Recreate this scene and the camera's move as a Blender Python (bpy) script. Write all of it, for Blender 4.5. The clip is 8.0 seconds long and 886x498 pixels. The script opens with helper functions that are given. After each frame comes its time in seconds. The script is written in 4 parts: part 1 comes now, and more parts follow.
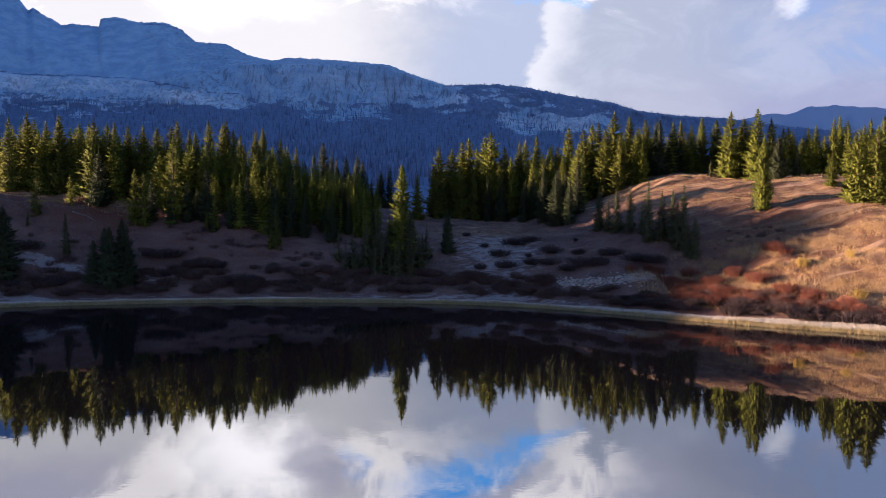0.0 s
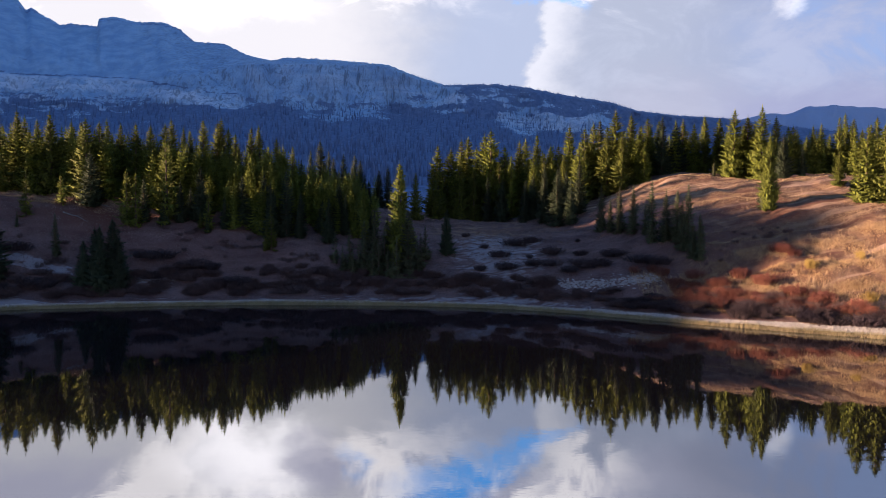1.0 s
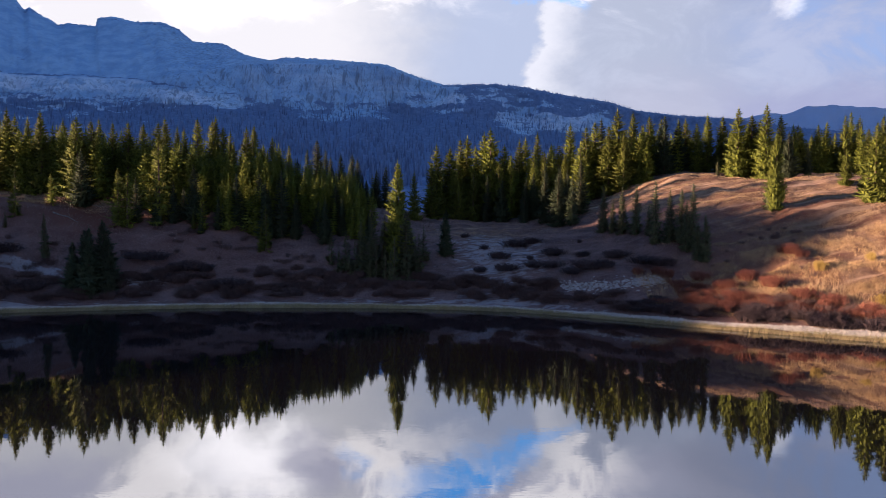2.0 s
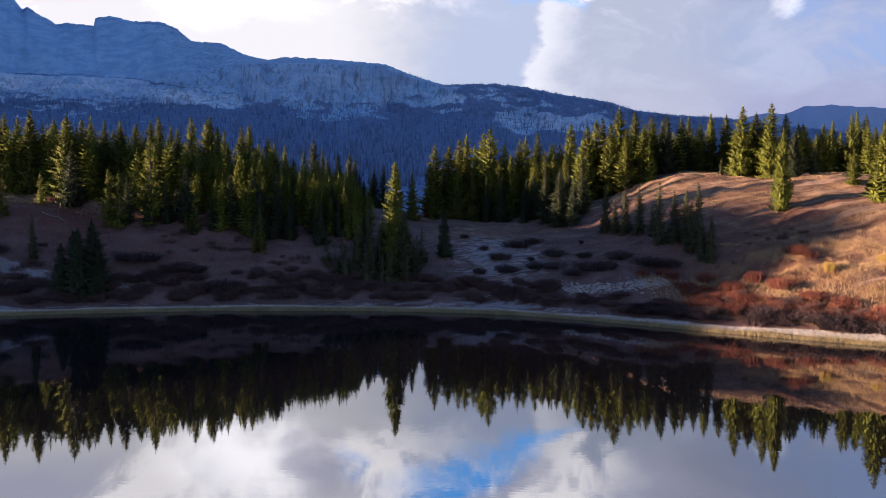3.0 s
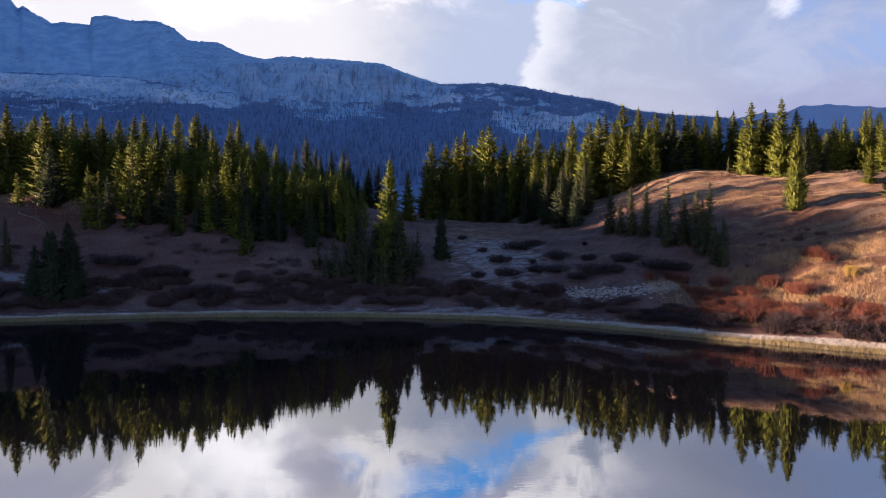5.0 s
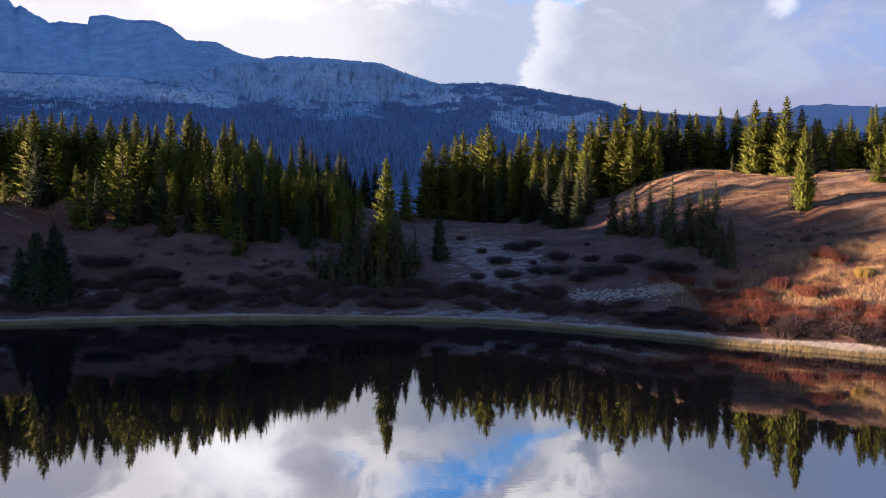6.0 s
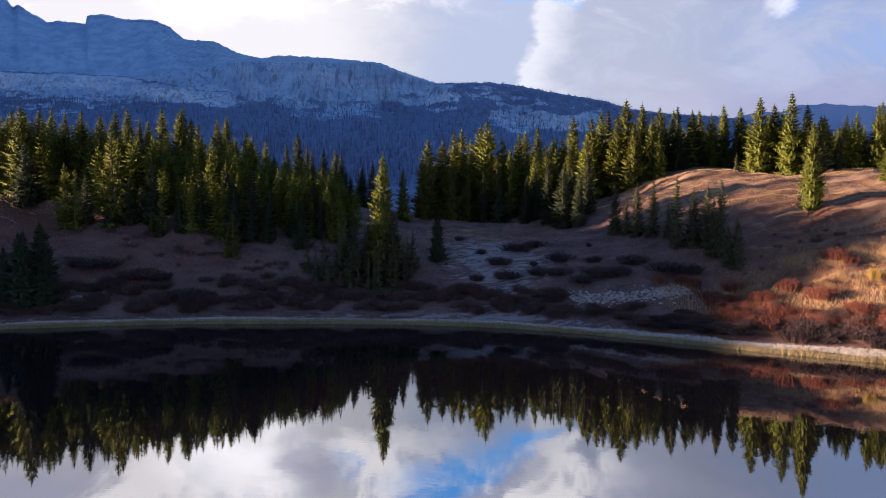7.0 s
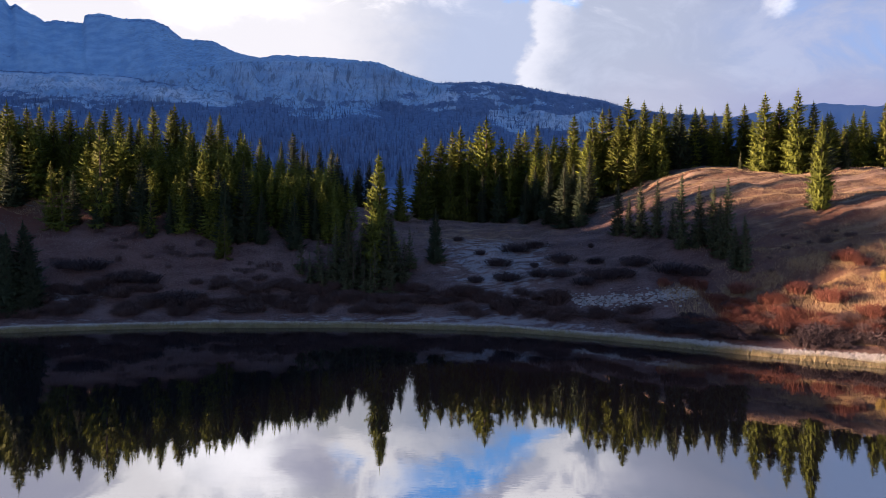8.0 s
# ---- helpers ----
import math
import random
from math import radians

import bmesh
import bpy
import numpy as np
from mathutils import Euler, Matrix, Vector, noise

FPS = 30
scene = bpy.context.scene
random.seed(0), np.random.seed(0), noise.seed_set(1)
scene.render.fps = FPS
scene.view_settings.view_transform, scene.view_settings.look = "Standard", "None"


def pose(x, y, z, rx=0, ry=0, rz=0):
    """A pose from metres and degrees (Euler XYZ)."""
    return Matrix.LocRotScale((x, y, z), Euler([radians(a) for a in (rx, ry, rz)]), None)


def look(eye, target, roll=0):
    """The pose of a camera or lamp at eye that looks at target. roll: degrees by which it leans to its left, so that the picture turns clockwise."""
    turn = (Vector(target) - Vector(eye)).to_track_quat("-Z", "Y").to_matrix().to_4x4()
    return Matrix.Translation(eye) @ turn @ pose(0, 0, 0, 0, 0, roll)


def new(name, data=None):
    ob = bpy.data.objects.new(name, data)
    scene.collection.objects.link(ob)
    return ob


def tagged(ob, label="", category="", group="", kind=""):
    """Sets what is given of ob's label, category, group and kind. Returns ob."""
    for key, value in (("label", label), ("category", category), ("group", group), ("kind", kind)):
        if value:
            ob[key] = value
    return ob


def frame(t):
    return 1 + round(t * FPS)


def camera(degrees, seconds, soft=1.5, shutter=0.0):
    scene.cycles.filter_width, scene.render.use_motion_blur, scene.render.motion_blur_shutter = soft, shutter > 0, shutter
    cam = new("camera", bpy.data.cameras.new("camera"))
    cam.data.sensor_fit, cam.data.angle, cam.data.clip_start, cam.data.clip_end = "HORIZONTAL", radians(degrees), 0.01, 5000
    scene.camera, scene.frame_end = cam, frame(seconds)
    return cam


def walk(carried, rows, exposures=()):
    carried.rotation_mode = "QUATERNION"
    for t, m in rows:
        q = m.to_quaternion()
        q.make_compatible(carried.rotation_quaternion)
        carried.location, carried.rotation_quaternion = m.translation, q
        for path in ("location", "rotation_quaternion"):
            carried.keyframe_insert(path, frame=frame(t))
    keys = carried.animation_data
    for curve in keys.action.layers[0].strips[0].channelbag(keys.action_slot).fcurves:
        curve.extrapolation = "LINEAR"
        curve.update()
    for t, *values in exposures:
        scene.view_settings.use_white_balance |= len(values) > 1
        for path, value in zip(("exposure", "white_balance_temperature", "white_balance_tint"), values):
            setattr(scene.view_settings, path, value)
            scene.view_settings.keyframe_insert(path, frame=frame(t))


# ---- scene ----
cam = camera(70.0, 8.0, soft=0.6)
ROWS = [
    (0.0, 0.000, 0.000, 10.000, -0.000, -2.694, -0.283),
    (0.5, 0.003, 0.932, 10.031, -0.044, -2.695, -0.272),
    (1.0, 0.010, 1.870, 10.061, -0.089, -2.697, -0.262),
    (1.5, 0.019, 2.813, 10.091, -0.136, -2.700, -0.251),
    (2.2, 0.038, 4.143, 10.131, -0.203, -2.706, -0.236),
    (3.0, 0.067, 5.677, 10.175, -0.283, -2.716, -0.219),
    (3.5, 0.089, 6.643, 10.201, -0.335, -2.723, -0.209),
    (4.0, 0.114, 7.615, 10.227, -0.388, -2.731, -0.198),
    (4.5, 0.143, 8.592, 10.251, -0.442, -2.740, -0.188),
    (5.2, 0.188, 9.971, 10.285, -0.520, -2.754, -0.173),
    (6.0, 0.247, 11.559, 10.321, -0.613, -2.773, -0.156),
    (6.5, 0.288, 12.559, 10.343, -0.672, -2.786, -0.145),
    (7.0, 0.332, 13.565, 10.364, -0.733, -2.800, -0.135),
    (7.5, 0.379, 14.577, 10.384, -0.795, -2.815, -0.124),
    (8.0, 0.430, 15.594, 10.403, -0.858, -2.831, -0.113),
]
SUN_ELEVATION, SUN_TURN = 7.0, 264.0   # degrees above the horizon, clockwise from straight ahead
EXPOSURE, KELVIN, TINT = 2.0, 6230, 16
walk(cam, [(t, pose(x, y, z, 90 + pitch, roll, yaw)) for t, x, y, z, yaw, pitch, roll in ROWS], exposures=((0.0, EXPOSURE, KELVIN, TINT), (8.0, EXPOSURE, KELVIN, TINT)))


# ---- light ----
to_sun = Vector((math.sin(radians(SUN_TURN)) * math.cos(radians(SUN_ELEVATION)), math.cos(radians(SUN_TURN)) * math.cos(radians(SUN_ELEVATION)), math.sin(radians(SUN_ELEVATION))))
sun = new("sun", bpy.data.lights.new("sun", "SUN"))
sun.data.energy, sun.data.angle, sun.data.color = 5.0, radians(0.6), (1.0, 0.66, 0.42)
sun.matrix_world = look(to_sun * 300, (0, 0, 0))


class Nodes:
    """Short words for building a node tree."""

    def __init__(self, tree):
        self.tree = tree
        tree.nodes.clear()

    def add(self, kind, inputs=(), **settings):
        node = self.tree.nodes.new(kind)
        for key, value in settings.items():
            setattr(node, key, value)
        for key, value in dict(inputs).items():
            if isinstance(value, bpy.types.NodeSocket):
                self.tree.links.new(value, node.inputs[key])
            else:
                node.inputs[key].default_value = value
        return node

    def math(self, op, a, b=0.0, clamp=False):
        return self.add("ShaderNodeMath", {0: a, 1: b}, operation=op, use_clamp=clamp).outputs[0]

    def vec(self, op, a, b=(0, 0, 0)):
        node = self.add("ShaderNodeVectorMath", {0: a, 1: b}, operation=op)
        return node.outputs["Value"] if op in ("DOT_PRODUCT", "LENGTH") else node.outputs[0]

    def scaled(self, a, s):
        return self.add("ShaderNodeVectorMath", {0: a, "Scale": s}, operation="SCALE").outputs[0]

    def noise(self, vector, scale, detail=4.0, rough=0.55, distortion=0.0, colour=False):
        node = self.add("ShaderNodeTexNoise", {"Vector": vector, "Scale": scale, "Detail": detail, "Roughness": rough, "Distortion": distortion})
        return node.outputs["Color" if colour else "Fac"]

    def span(self, value, lo, hi, a=0.0, b=1.0, smooth=True):
        return self.add("ShaderNodeMapRange", {0: value, 1: lo, 2: hi, 3: a, 4: b}, interpolation_type="SMOOTHSTEP" if smooth else "LINEAR").outputs[0]

    def mix(self, fac, a, b, blend="MIX"):
        node = self.add("ShaderNodeMix", data_type="RGBA", blend_type=blend)
        for k, v in ((0, fac), (6, a), (7, b)):
            if isinstance(v, bpy.types.NodeSocket):
                self.tree.links.new(v, node.inputs[k])
            else:
                node.inputs[k].default_value = v if k == 0 else (*v, 1)
        return node.outputs[2]


def build_sky():
    """A clearing morning sky: broken cloud, bright and warm where it thins, blue in the gaps."""
    world = bpy.data.worlds.new("sky")
    scene.world = world
    world.use_nodes = True
    n = Nodes(world.node_tree)
    way = n.add("ShaderNodeTexCoord").outputs["Generated"]
    sky = n.add("ShaderNodeTexSky", sky_type="NISHITA", sun_disc=False, sun_elevation=radians(SUN_ELEVATION), sun_rotation=radians(SUN_TURN), altitude=3000.0, air_density=1.0, dust_density=0.6, ozone_density=2.0).outputs[0]
    clear = n.mix(1.0, n.scaled(sky, 0.15), (0.8, 2.5, 3.25), "MULTIPLY")
    # the same way with its height stretched, so that the banks lie flat
    bank = n.vec("MULTIPLY", way, (1.0, 1.0, 1.7))
    lump, wisp = n.noise(bank, 2.6, 7, 0.58, 0.3), n.noise(bank, 7.0, 7, 0.62, 0.6)
    x, y, up = n.add("ShaderNodeSeparateXYZ", {0: way}).outputs
    ahead = n.math("MAXIMUM", y, 0.1)

    def bent(a, seed, much, little):
        """A coordinate bent by slow and quick drift, so that every edge is ragged."""
        slow = n.noise(n.vec("ADD", bank, (seed, 0, 0)), 4.0, 5, 0.55)
        quick = n.noise(n.vec("ADD", bank, (0, seed, 0)), 15.0, 6, 0.62)
        a = n.math("ADD", n.math("DIVIDE", a, ahead), n.math("MULTIPLY", n.math("SUBTRACT", slow, 0.5), much))
        return n.math("ADD", a, n.math("MULTIPLY", n.math("SUBTRACT", quick, 0.5), little))

    u, e = bent(x, 3.0, 0.13, 0.085), bent(up, 7.0, 0.13, 0.085)

    def over(under, fac, colour, amount=1.0):
        return n.mix(n.math("MULTIPLY", fac, amount), under, colour)

    def times(*facs):
        total = facs[0]
        for f in facs[1:]:
            total = n.math("MULTIPLY", total, f)
        return total

    def blob(u0, e0, inner, outer):
        """1 round the direction (u0 across, e0 up, per metre ahead), 0 outside."""
        du, de = n.math("SUBTRACT", u, u0), n.math("SUBTRACT", e, e0)
        return n.span(n.math("SQRT", n.math("ADD", n.math("MULTIPLY", du, du), n.math("MULTIPLY", de, de))), inner, outer, 1.0, 0.0)

    # lilac cloud, bluer to the right and darker low down
    front = over((0.345, 0.382, 0.462), n.span(u, 0.28, 0.66), (0.255, 0.30, 0.44))
    front = over(front, n.span(wisp, 0.44, 0.66), (0.53, 0.57, 0.66), 0.3)
    front = over(front, times(n.span(e, 0.27, 0.17), n.span(u, 0.16, 0.36)), (0.375, 0.38, 0.46), 0.6)
    front = over(front, times(n.span(e, 0.25, 0.16), n.span(u, 0.40, 0.58)), (0.26, 0.28, 0.43), 0.8)
    # thin and white where the light stands behind it
    front = over(front, n.span(u, 0.06, -0.17), (0.67, 0.655, 0.645), 0.95)
    front = over(front, times(n.span(e, 0.33, 0.42), n.span(lump, 0.40, 0.60)), (0.56, 0.55, 0.64), 0.6)
    front = over(front, times(n.span(u, -0.35, -0.6), n.span(e, 0.36, 0.44)), (0.44, 0.44, 0.54), 0.75)
    front = over(front, times(n.span(e, 0.30, 0.37), n.span(wisp, 0.50, 0.62), n.span(u, 0.36, 0.2)), (1.15, 1.08, 1.0), 0.85)
    front = over(front, times(n.span(e, 0.33, 0.41), n.span(u, 0.25, 0.45)), (0.24, 0.26, 0.335), 0.6)
    # a great sunlit head of cloud above the mountain, grey beneath its far side
    front = over(front, times(blob(-0.30, 0.36, 0.03, 0.17), n.span(e, 0.30, 0.38)), (1.6, 1.52, 1.43), 0.9)
    front = over(front, blob(-0.19, 0.40, 0.02, 0.08), (0.42, 0.42, 0.52), 0.7)
    # grey bank with a sharp side and a white plume beside it
    edge = n.span(u, 0.132, 0.156)
    front = over(front, times(n.span(u, -0.10, 0.06), n.span(edge, 0.0, 1.0, 1.0, 0.0), n.span(e, 0.45, 0.36)), (0.36, 0.415, 0.53), 0.9)
    front = over(front, times(edge, n.span(u, 0.24, 0.15), n.span(e, 0.46, 0.36)), (0.63, 0.64, 0.67), 0.9)
    front = over(front, blob(0.545, 0.368, 0.0, 0.036), (0.80, 0.79, 0.80), 0.7)
    # the rest of the sky: broken cloud with dark undersides overhead
    rest = n.mix(n.span(lump, 0.36, 0.64), (0.19, 0.23, 0.34), (0.40, 0.44, 0.56))
    rest = n.scaled(rest, n.span(up, 0.42, 0.85, 1.1, 0.38))
    body = n.mix(times(n.span(y, 0.25, 0.6), n.span(up, 0.62, 0.42)), rest, front)
    # gaps: a blue tear ahead, and wide holes elsewhere
    along = n.math("ADD", n.math("MULTIPLY", n.math("SUBTRACT", u, 0.20), -0.90), n.math("MULTIPLY", n.math("SUBTRACT", e, 0.335), 0.43))
    across = n.math("ABSOLUTE", n.math("ADD", n.math("MULTIPLY", n.math("SUBTRACT", u, 0.20), 0.43), n.math("MULTIPLY", n.math("SUBTRACT", e, 0.335), 0.90)))
    broad = n.span(along, -0.02, 0.22, 0.016, 0.062)
    tear = times(n.span(n.math("DIVIDE", across, broad), 0.25, 1.15, 1.0, 0.0), n.span(along, -0.05, 0.0), n.span(along, 0.34, 0.24))
    tear = n.math("MAXIMUM", tear, n.math("MULTIPLY", blob(-0.125, 0.395, 0.005, 0.035), 0.7))
    holes = times(n.span(n.noise(bank, 1.7, 5, 0.55), 0.42, 0.56), n.span(up, 0.44, 0.6))
    tint = times(n.span(u, 0.40, 0.6), n.span(e, 0.20, 0.30), n.span(wisp, 0.62, 0.38))
    gap = n.math("MAXIMUM", n.math("MAXIMUM", times(tear, n.span(wisp, 0.72, 0.46, 0.15, 0.95), n.span(along, -0.02, 0.12, 0.4, 1.0)), holes), n.math("MULTIPLY", tint, 0.10))
    whole = n.mix(gap, body, clear)
    back = n.add("ShaderNodeBackground", {"Color": whole, "Strength": 0.36})
    n.tree.links.new(back.outputs[0], n.add("ShaderNodeOutputWorld").inputs[0])


build_sky()


# ---- materials ----
def material(name, rough=0.85, specular=0.25):
    m = bpy.data.materials.new(name)
    m.use_nodes = True
    n = Nodes(m.node_tree)
    shader = n.add("ShaderNodeBsdfPrincipled", {"Roughness": rough, "Specular IOR Level": specular})
    n.tree.links.new(shader.outputs[0], n.add("ShaderNodeOutputMaterial").inputs[0])
    place = n.add("ShaderNodeTexCoord").outputs["Object"]
    return m, n, shader, place


def needles(name, dark, light, tip):
    m, n, shader, place = material(name, 0.75, 0.15)
    each = n.add("ShaderNodeObjectInfo").outputs["Random"]
    island = n.add("ShaderNodeNewGeometry").outputs["Random Per Island"]
    colour = n.mix(n.span(n.noise(place, 1.1, 3), 0.35, 0.65), dark, light)
    colour = n.mix(n.math("ADD", n.math("MULTIPLY", n.math("POWER", island, 2.0), 0.55), 0.2), colour, tip)
    colour = n.mix(n.math("MULTIPLY", each, 0.5), colour, tuple(c * k for c, k in zip(dark, (1.5, 1.0, 0.8))))
    n.tree.links.new(colour, shader.inputs["Base Color"])
    thin = n.add("ShaderNodeBsdfTranslucent", {"Color": colour})
    both = n.add("ShaderNodeMixShader", {0: 0.2, 1: shader.outputs[0], 2: thin.outputs[0]})
    n.tree.links.new(both.outputs[0], [k for k in n.tree.nodes if k.type == "OUTPUT_MATERIAL"][0].inputs[0])
    return m


def plain(name, a, b, scale, rough=0.9, bump=0.0, each=0.0, detail=6):
    """Two tones mottled at two scales, with fine relief."""
    m, n, shader, place = material(name, rough, 0.15)
    coarse, fine = n.noise(place, scale, detail), n.noise(place, scale * 9, 4)
    colour = n.mix(n.span(n.math("ADD", n.math("MULTIPLY", coarse, 0.65), n.math("MULTIPLY", fine, 0.35)), 0.35, 0.65), a, b)
    if each:
        colour = n.mix(n.math("MULTIPLY", n.add("ShaderNodeNewGeometry").outputs["Random Per Island"], each), colour, tuple(c * 1.9 for c in b))
        colour = n.mix(n.math("MULTIPLY", n.add("ShaderNodeObjectInfo").outputs["Random"], each), colour, tuple(c * 0.6 for c in a))
    n.tree.links.new(colour, shader.inputs["Base Color"])
    if bump:
        n.tree.links.new(n.add("ShaderNodeBump", {"Height": fine, "Strength": 0.6, "Distance": bump}).outputs[0], shader.inputs["Normal"])
    return m


def ground_material():
    """Dry turf, bare russet soil, and hoar frost where the ground lies low and open."""
    m, n, shader, place = material("dry_turf", 0.95, 0.1)
    low, mid, fine = n.noise(place, 0.09, 5), n.noise(place, 0.7, 5, 0.6), n.noise(place, 6.0, 4, 0.65)
    straw = n.mix(n.span(mid, 0.35, 0.65), (0.108, 0.060, 0.042), (0.25, 0.162, 0.102))
    # paler dry grass and russet turf in stripes along the slope, with streaks of sun and shadow painted in
    lit_streak = n.noise(n.vec("MULTIPLY", place, (0.05, 0.55, 0.0)), 1.0, 5, 0.6, 0.4)
    straw = n.mix(n.math("MULTIPLY", n.span(lit_streak, 0.50, 0.36), 0.75), straw, (0.105, 0.050, 0.037))
    straw = n.mix(n.math("MULTIPLY", n.span(lit_streak, 0.54, 0.64), 0.8), straw, (0.40, 0.28, 0.20))
    soil = n.mix(n.span(n.math("ADD", n.math("MULTIPLY", fine, 0.5), n.math("MULTIPLY", n.noise(n.vec("MULTIPLY", place, (0.5, 1.0, 1.0)), 0.5, 6, 0.7), 0.5)), 0.38, 0.62), (0.064, 0.039, 0.041), (0.178, 0.117, 0.110))
    grown = n.add("ShaderNodeAttribute", attribute_name="straw").outputs["Fac"]
    colour = n.mix(n.span(n.math("ADD", grown, n.math("MULTIPLY", n.math("SUBTRACT", mid, 0.5), 0.9)), 0.25, 0.75), soil, straw)
    red = n.add("ShaderNodeAttribute", attribute_name="russet").outputs["Fac"]
    colour = n.mix(n.math("MULTIPLY", red, n.span(low, 0.3, 0.6, 0.5, 1.0)), colour, (0.11, 0.045, 0.032))
    rime = n.add("ShaderNodeAttribute", attribute_name="frost").outputs["Fac"]
    speck = n.span(n.math("ADD", n.noise(n.vec("MULTIPLY", place, (0.45, 1.3, 1.0)), 1.5, 6, 0.72), n.math("MULTIPLY", rime, 0.40)), 0.79, 0.93)
    colour = n.mix(n.math("MULTIPLY", speck, 0.6), colour, (0.32, 0.31, 0.335))
    colour = n.mix(n.math("MULTIPLY", n.span(fine, 0.5, 0.75), 0.35), colour, (0.06, 0.045, 0.035))
    n.tree.links.new(colour, shader.inputs["Base Color"])
    n.tree.links.new(n.add("ShaderNodeBump", {"Height": n.math("ADD", fine, mid), "Strength": 0.8, "Distance": 0.25}).outputs[0], shader.inputs["Normal"])
    return m


def water_material():
    """Still dark water with a faint breath of ripples."""
    m = bpy.data.materials.new("lake_water")
    m.use_nodes = True
    n = Nodes(m.node_tree)
    place = n.add("ShaderNodeTexCoord").outputs["Object"]
    patch = n.span(n.noise(place, 0.045, 3), 0.35, 0.7, 0.45, 1.0)
    # ripples too fine to see singly, long across the view, over a slow swell: they lean the surface by thousandths
    ripple = n.noise(n.vec("MULTIPLY", place, (2.6, 24.0, 1.0)), 1.0, 2, 0.6, colour=True)
    swell = n.noise(n.vec("MULTIPLY", place, (0.3, 1.1, 1.0)), 1.0, 2, 0.5, colour=True)
    lean = n.vec("ADD", n.vec("MULTIPLY", n.vec("SUBTRACT", ripple, (0.5, 0.5, 0.5)), (0.003, 0.024, 0)), n.vec("MULTIPLY", n.vec("SUBTRACT", swell, (0.5, 0.5, 0.5)), (0.003, 0.006, 0)))
    bump = n.vec("NORMALIZE", n.vec("ADD", n.scaled(lean, patch), (0, 0, 1)))
    gloss = n.add("ShaderNodeBsdfGlossy", {"Color": (0.93, 0.96, 1.0, 1), "Roughness": 0.015, "Normal": bump})
    deep = n.add("ShaderNodeBsdfDiffuse", {"Color": (0.007, 0.006, 0.008, 1)})
    mirror = n.add("ShaderNodeFresnel", {"IOR": 6.0, "Normal": bump}).outputs[0]
    both = n.add("ShaderNodeMixShader", {0: mirror, 1: deep.outputs[0], 2: gloss.outputs[0]})
    n.tree.links.new(both.outputs[0], n.add("ShaderNodeOutputMaterial").inputs[0])
    return m


def mountain_material(name, far=False):
    m, n, shader, place = material(name, 0.95, 0.1)
    mid, fine = n.noise(place, 0.02, 6, 0.6), n.noise(place, 0.09, 5, 0.65)
    crack = n.noise(n.vec("MULTIPLY", place, (1, 1, 0.15)), 0.085, 6, 0.66, 0.4)
    ribbed = n.add("ShaderNodeAttribute", attribute_name="ribbed").outputs["Fac"]
    ledge = n.noise(n.vec("MULTIPLY", place, (0.25, 0.25, 1.6)), 0.035, 6, 0.65, 0.6)
    chalk = n.add("ShaderNodeAttribute", attribute_name="pale").outputs["Fac"]
    # the blue of these rock tones is aerial haze put into the colour
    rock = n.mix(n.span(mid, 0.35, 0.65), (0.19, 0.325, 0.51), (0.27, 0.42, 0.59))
    rock = n.mix(n.math("MULTIPLY", chalk, n.math("MULTIPLY", n.span(ledge, 0.40, 0.52, 0.4, 1.0), n.span(n.noise(place, 0.007, 4, 0.6), 0.38, 0.58, 0.25, 1.0))), rock, (0.52, 0.61, 0.72))
    rock = n.mix(n.math("MULTIPLY", n.math("MULTIPLY", n.span(crack, 0.50, 0.61), 0.75), ribbed), rock, (0.12, 0.17, 0.24))
    rock = n.mix(n.math("MULTIPLY", n.math("MULTIPLY", n.span(fine, 0.5, 0.68), 0.4), ribbed), rock, (0.14, 0.18, 0.24))
    grit = n.noise(n.vec("MULTIPLY", place, (1, 1, 0.6)), 0.22, 4, 0.7)
    rock = n.mix(n.math("MULTIPLY", n.math("MULTIPLY", n.span(grit, 0.54, 0.66), 0.45), ribbed), rock, (0.12, 0.16, 0.23))
    wood = n.add("ShaderNodeAttribute", attribute_name="wood_and_shade").outputs["Fac"]
    cover = n.span(n.math("ADD", wood, n.math("MULTIPLY", n.math("SUBTRACT", n.math("ADD", n.math("MULTIPLY", ledge, 0.9), n.math("ADD", n.math("MULTIPLY", fine, 0.7), n.math("MULTIPLY", grit, 0.4))), 1.0), 2.0)), 0.42, 0.60)
    # the forest tones carry the same painted blue haze
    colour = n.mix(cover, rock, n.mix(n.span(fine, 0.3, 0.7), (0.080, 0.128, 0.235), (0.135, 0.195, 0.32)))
    # distance haze is painted in by blending the colour towards pale blue
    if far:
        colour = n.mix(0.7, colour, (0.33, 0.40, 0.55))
    n.tree.links.new(colour, shader.inputs["Base Color"])
    n.tree.links.new(n.add("ShaderNodeBump", {"Height": n.math("ADD", crack, n.math("MULTIPLY", fine, 0.4)), "Strength": 0.8, "Distance": 7.0}).outputs[0], shader.inputs["Normal"])
    return m


TURF, WATER = ground_material(), water_material()
HAZED_ROCK = mountain_material("hazed_mountain_rock")
HAZY_SLOPE = mountain_material("hazy_slope", True)
SPRUCE = needles("spruce_needles", (0.020, 0.030, 0.016), (0.078, 0.102, 0.026), (0.30, 0.35, 0.047))
FROSTED = needles("frosted_needles", (0.018, 0.027, 0.018), (0.045, 0.062, 0.032), (0.21, 0.235, 0.125))
# shaded copy of the spruce needles: the shade is in the darker colour
SHADED_SPRUCE = needles("shaded_needles", (0.018, 0.028, 0.022), (0.036, 0.052, 0.034), (0.085, 0.118, 0.06))
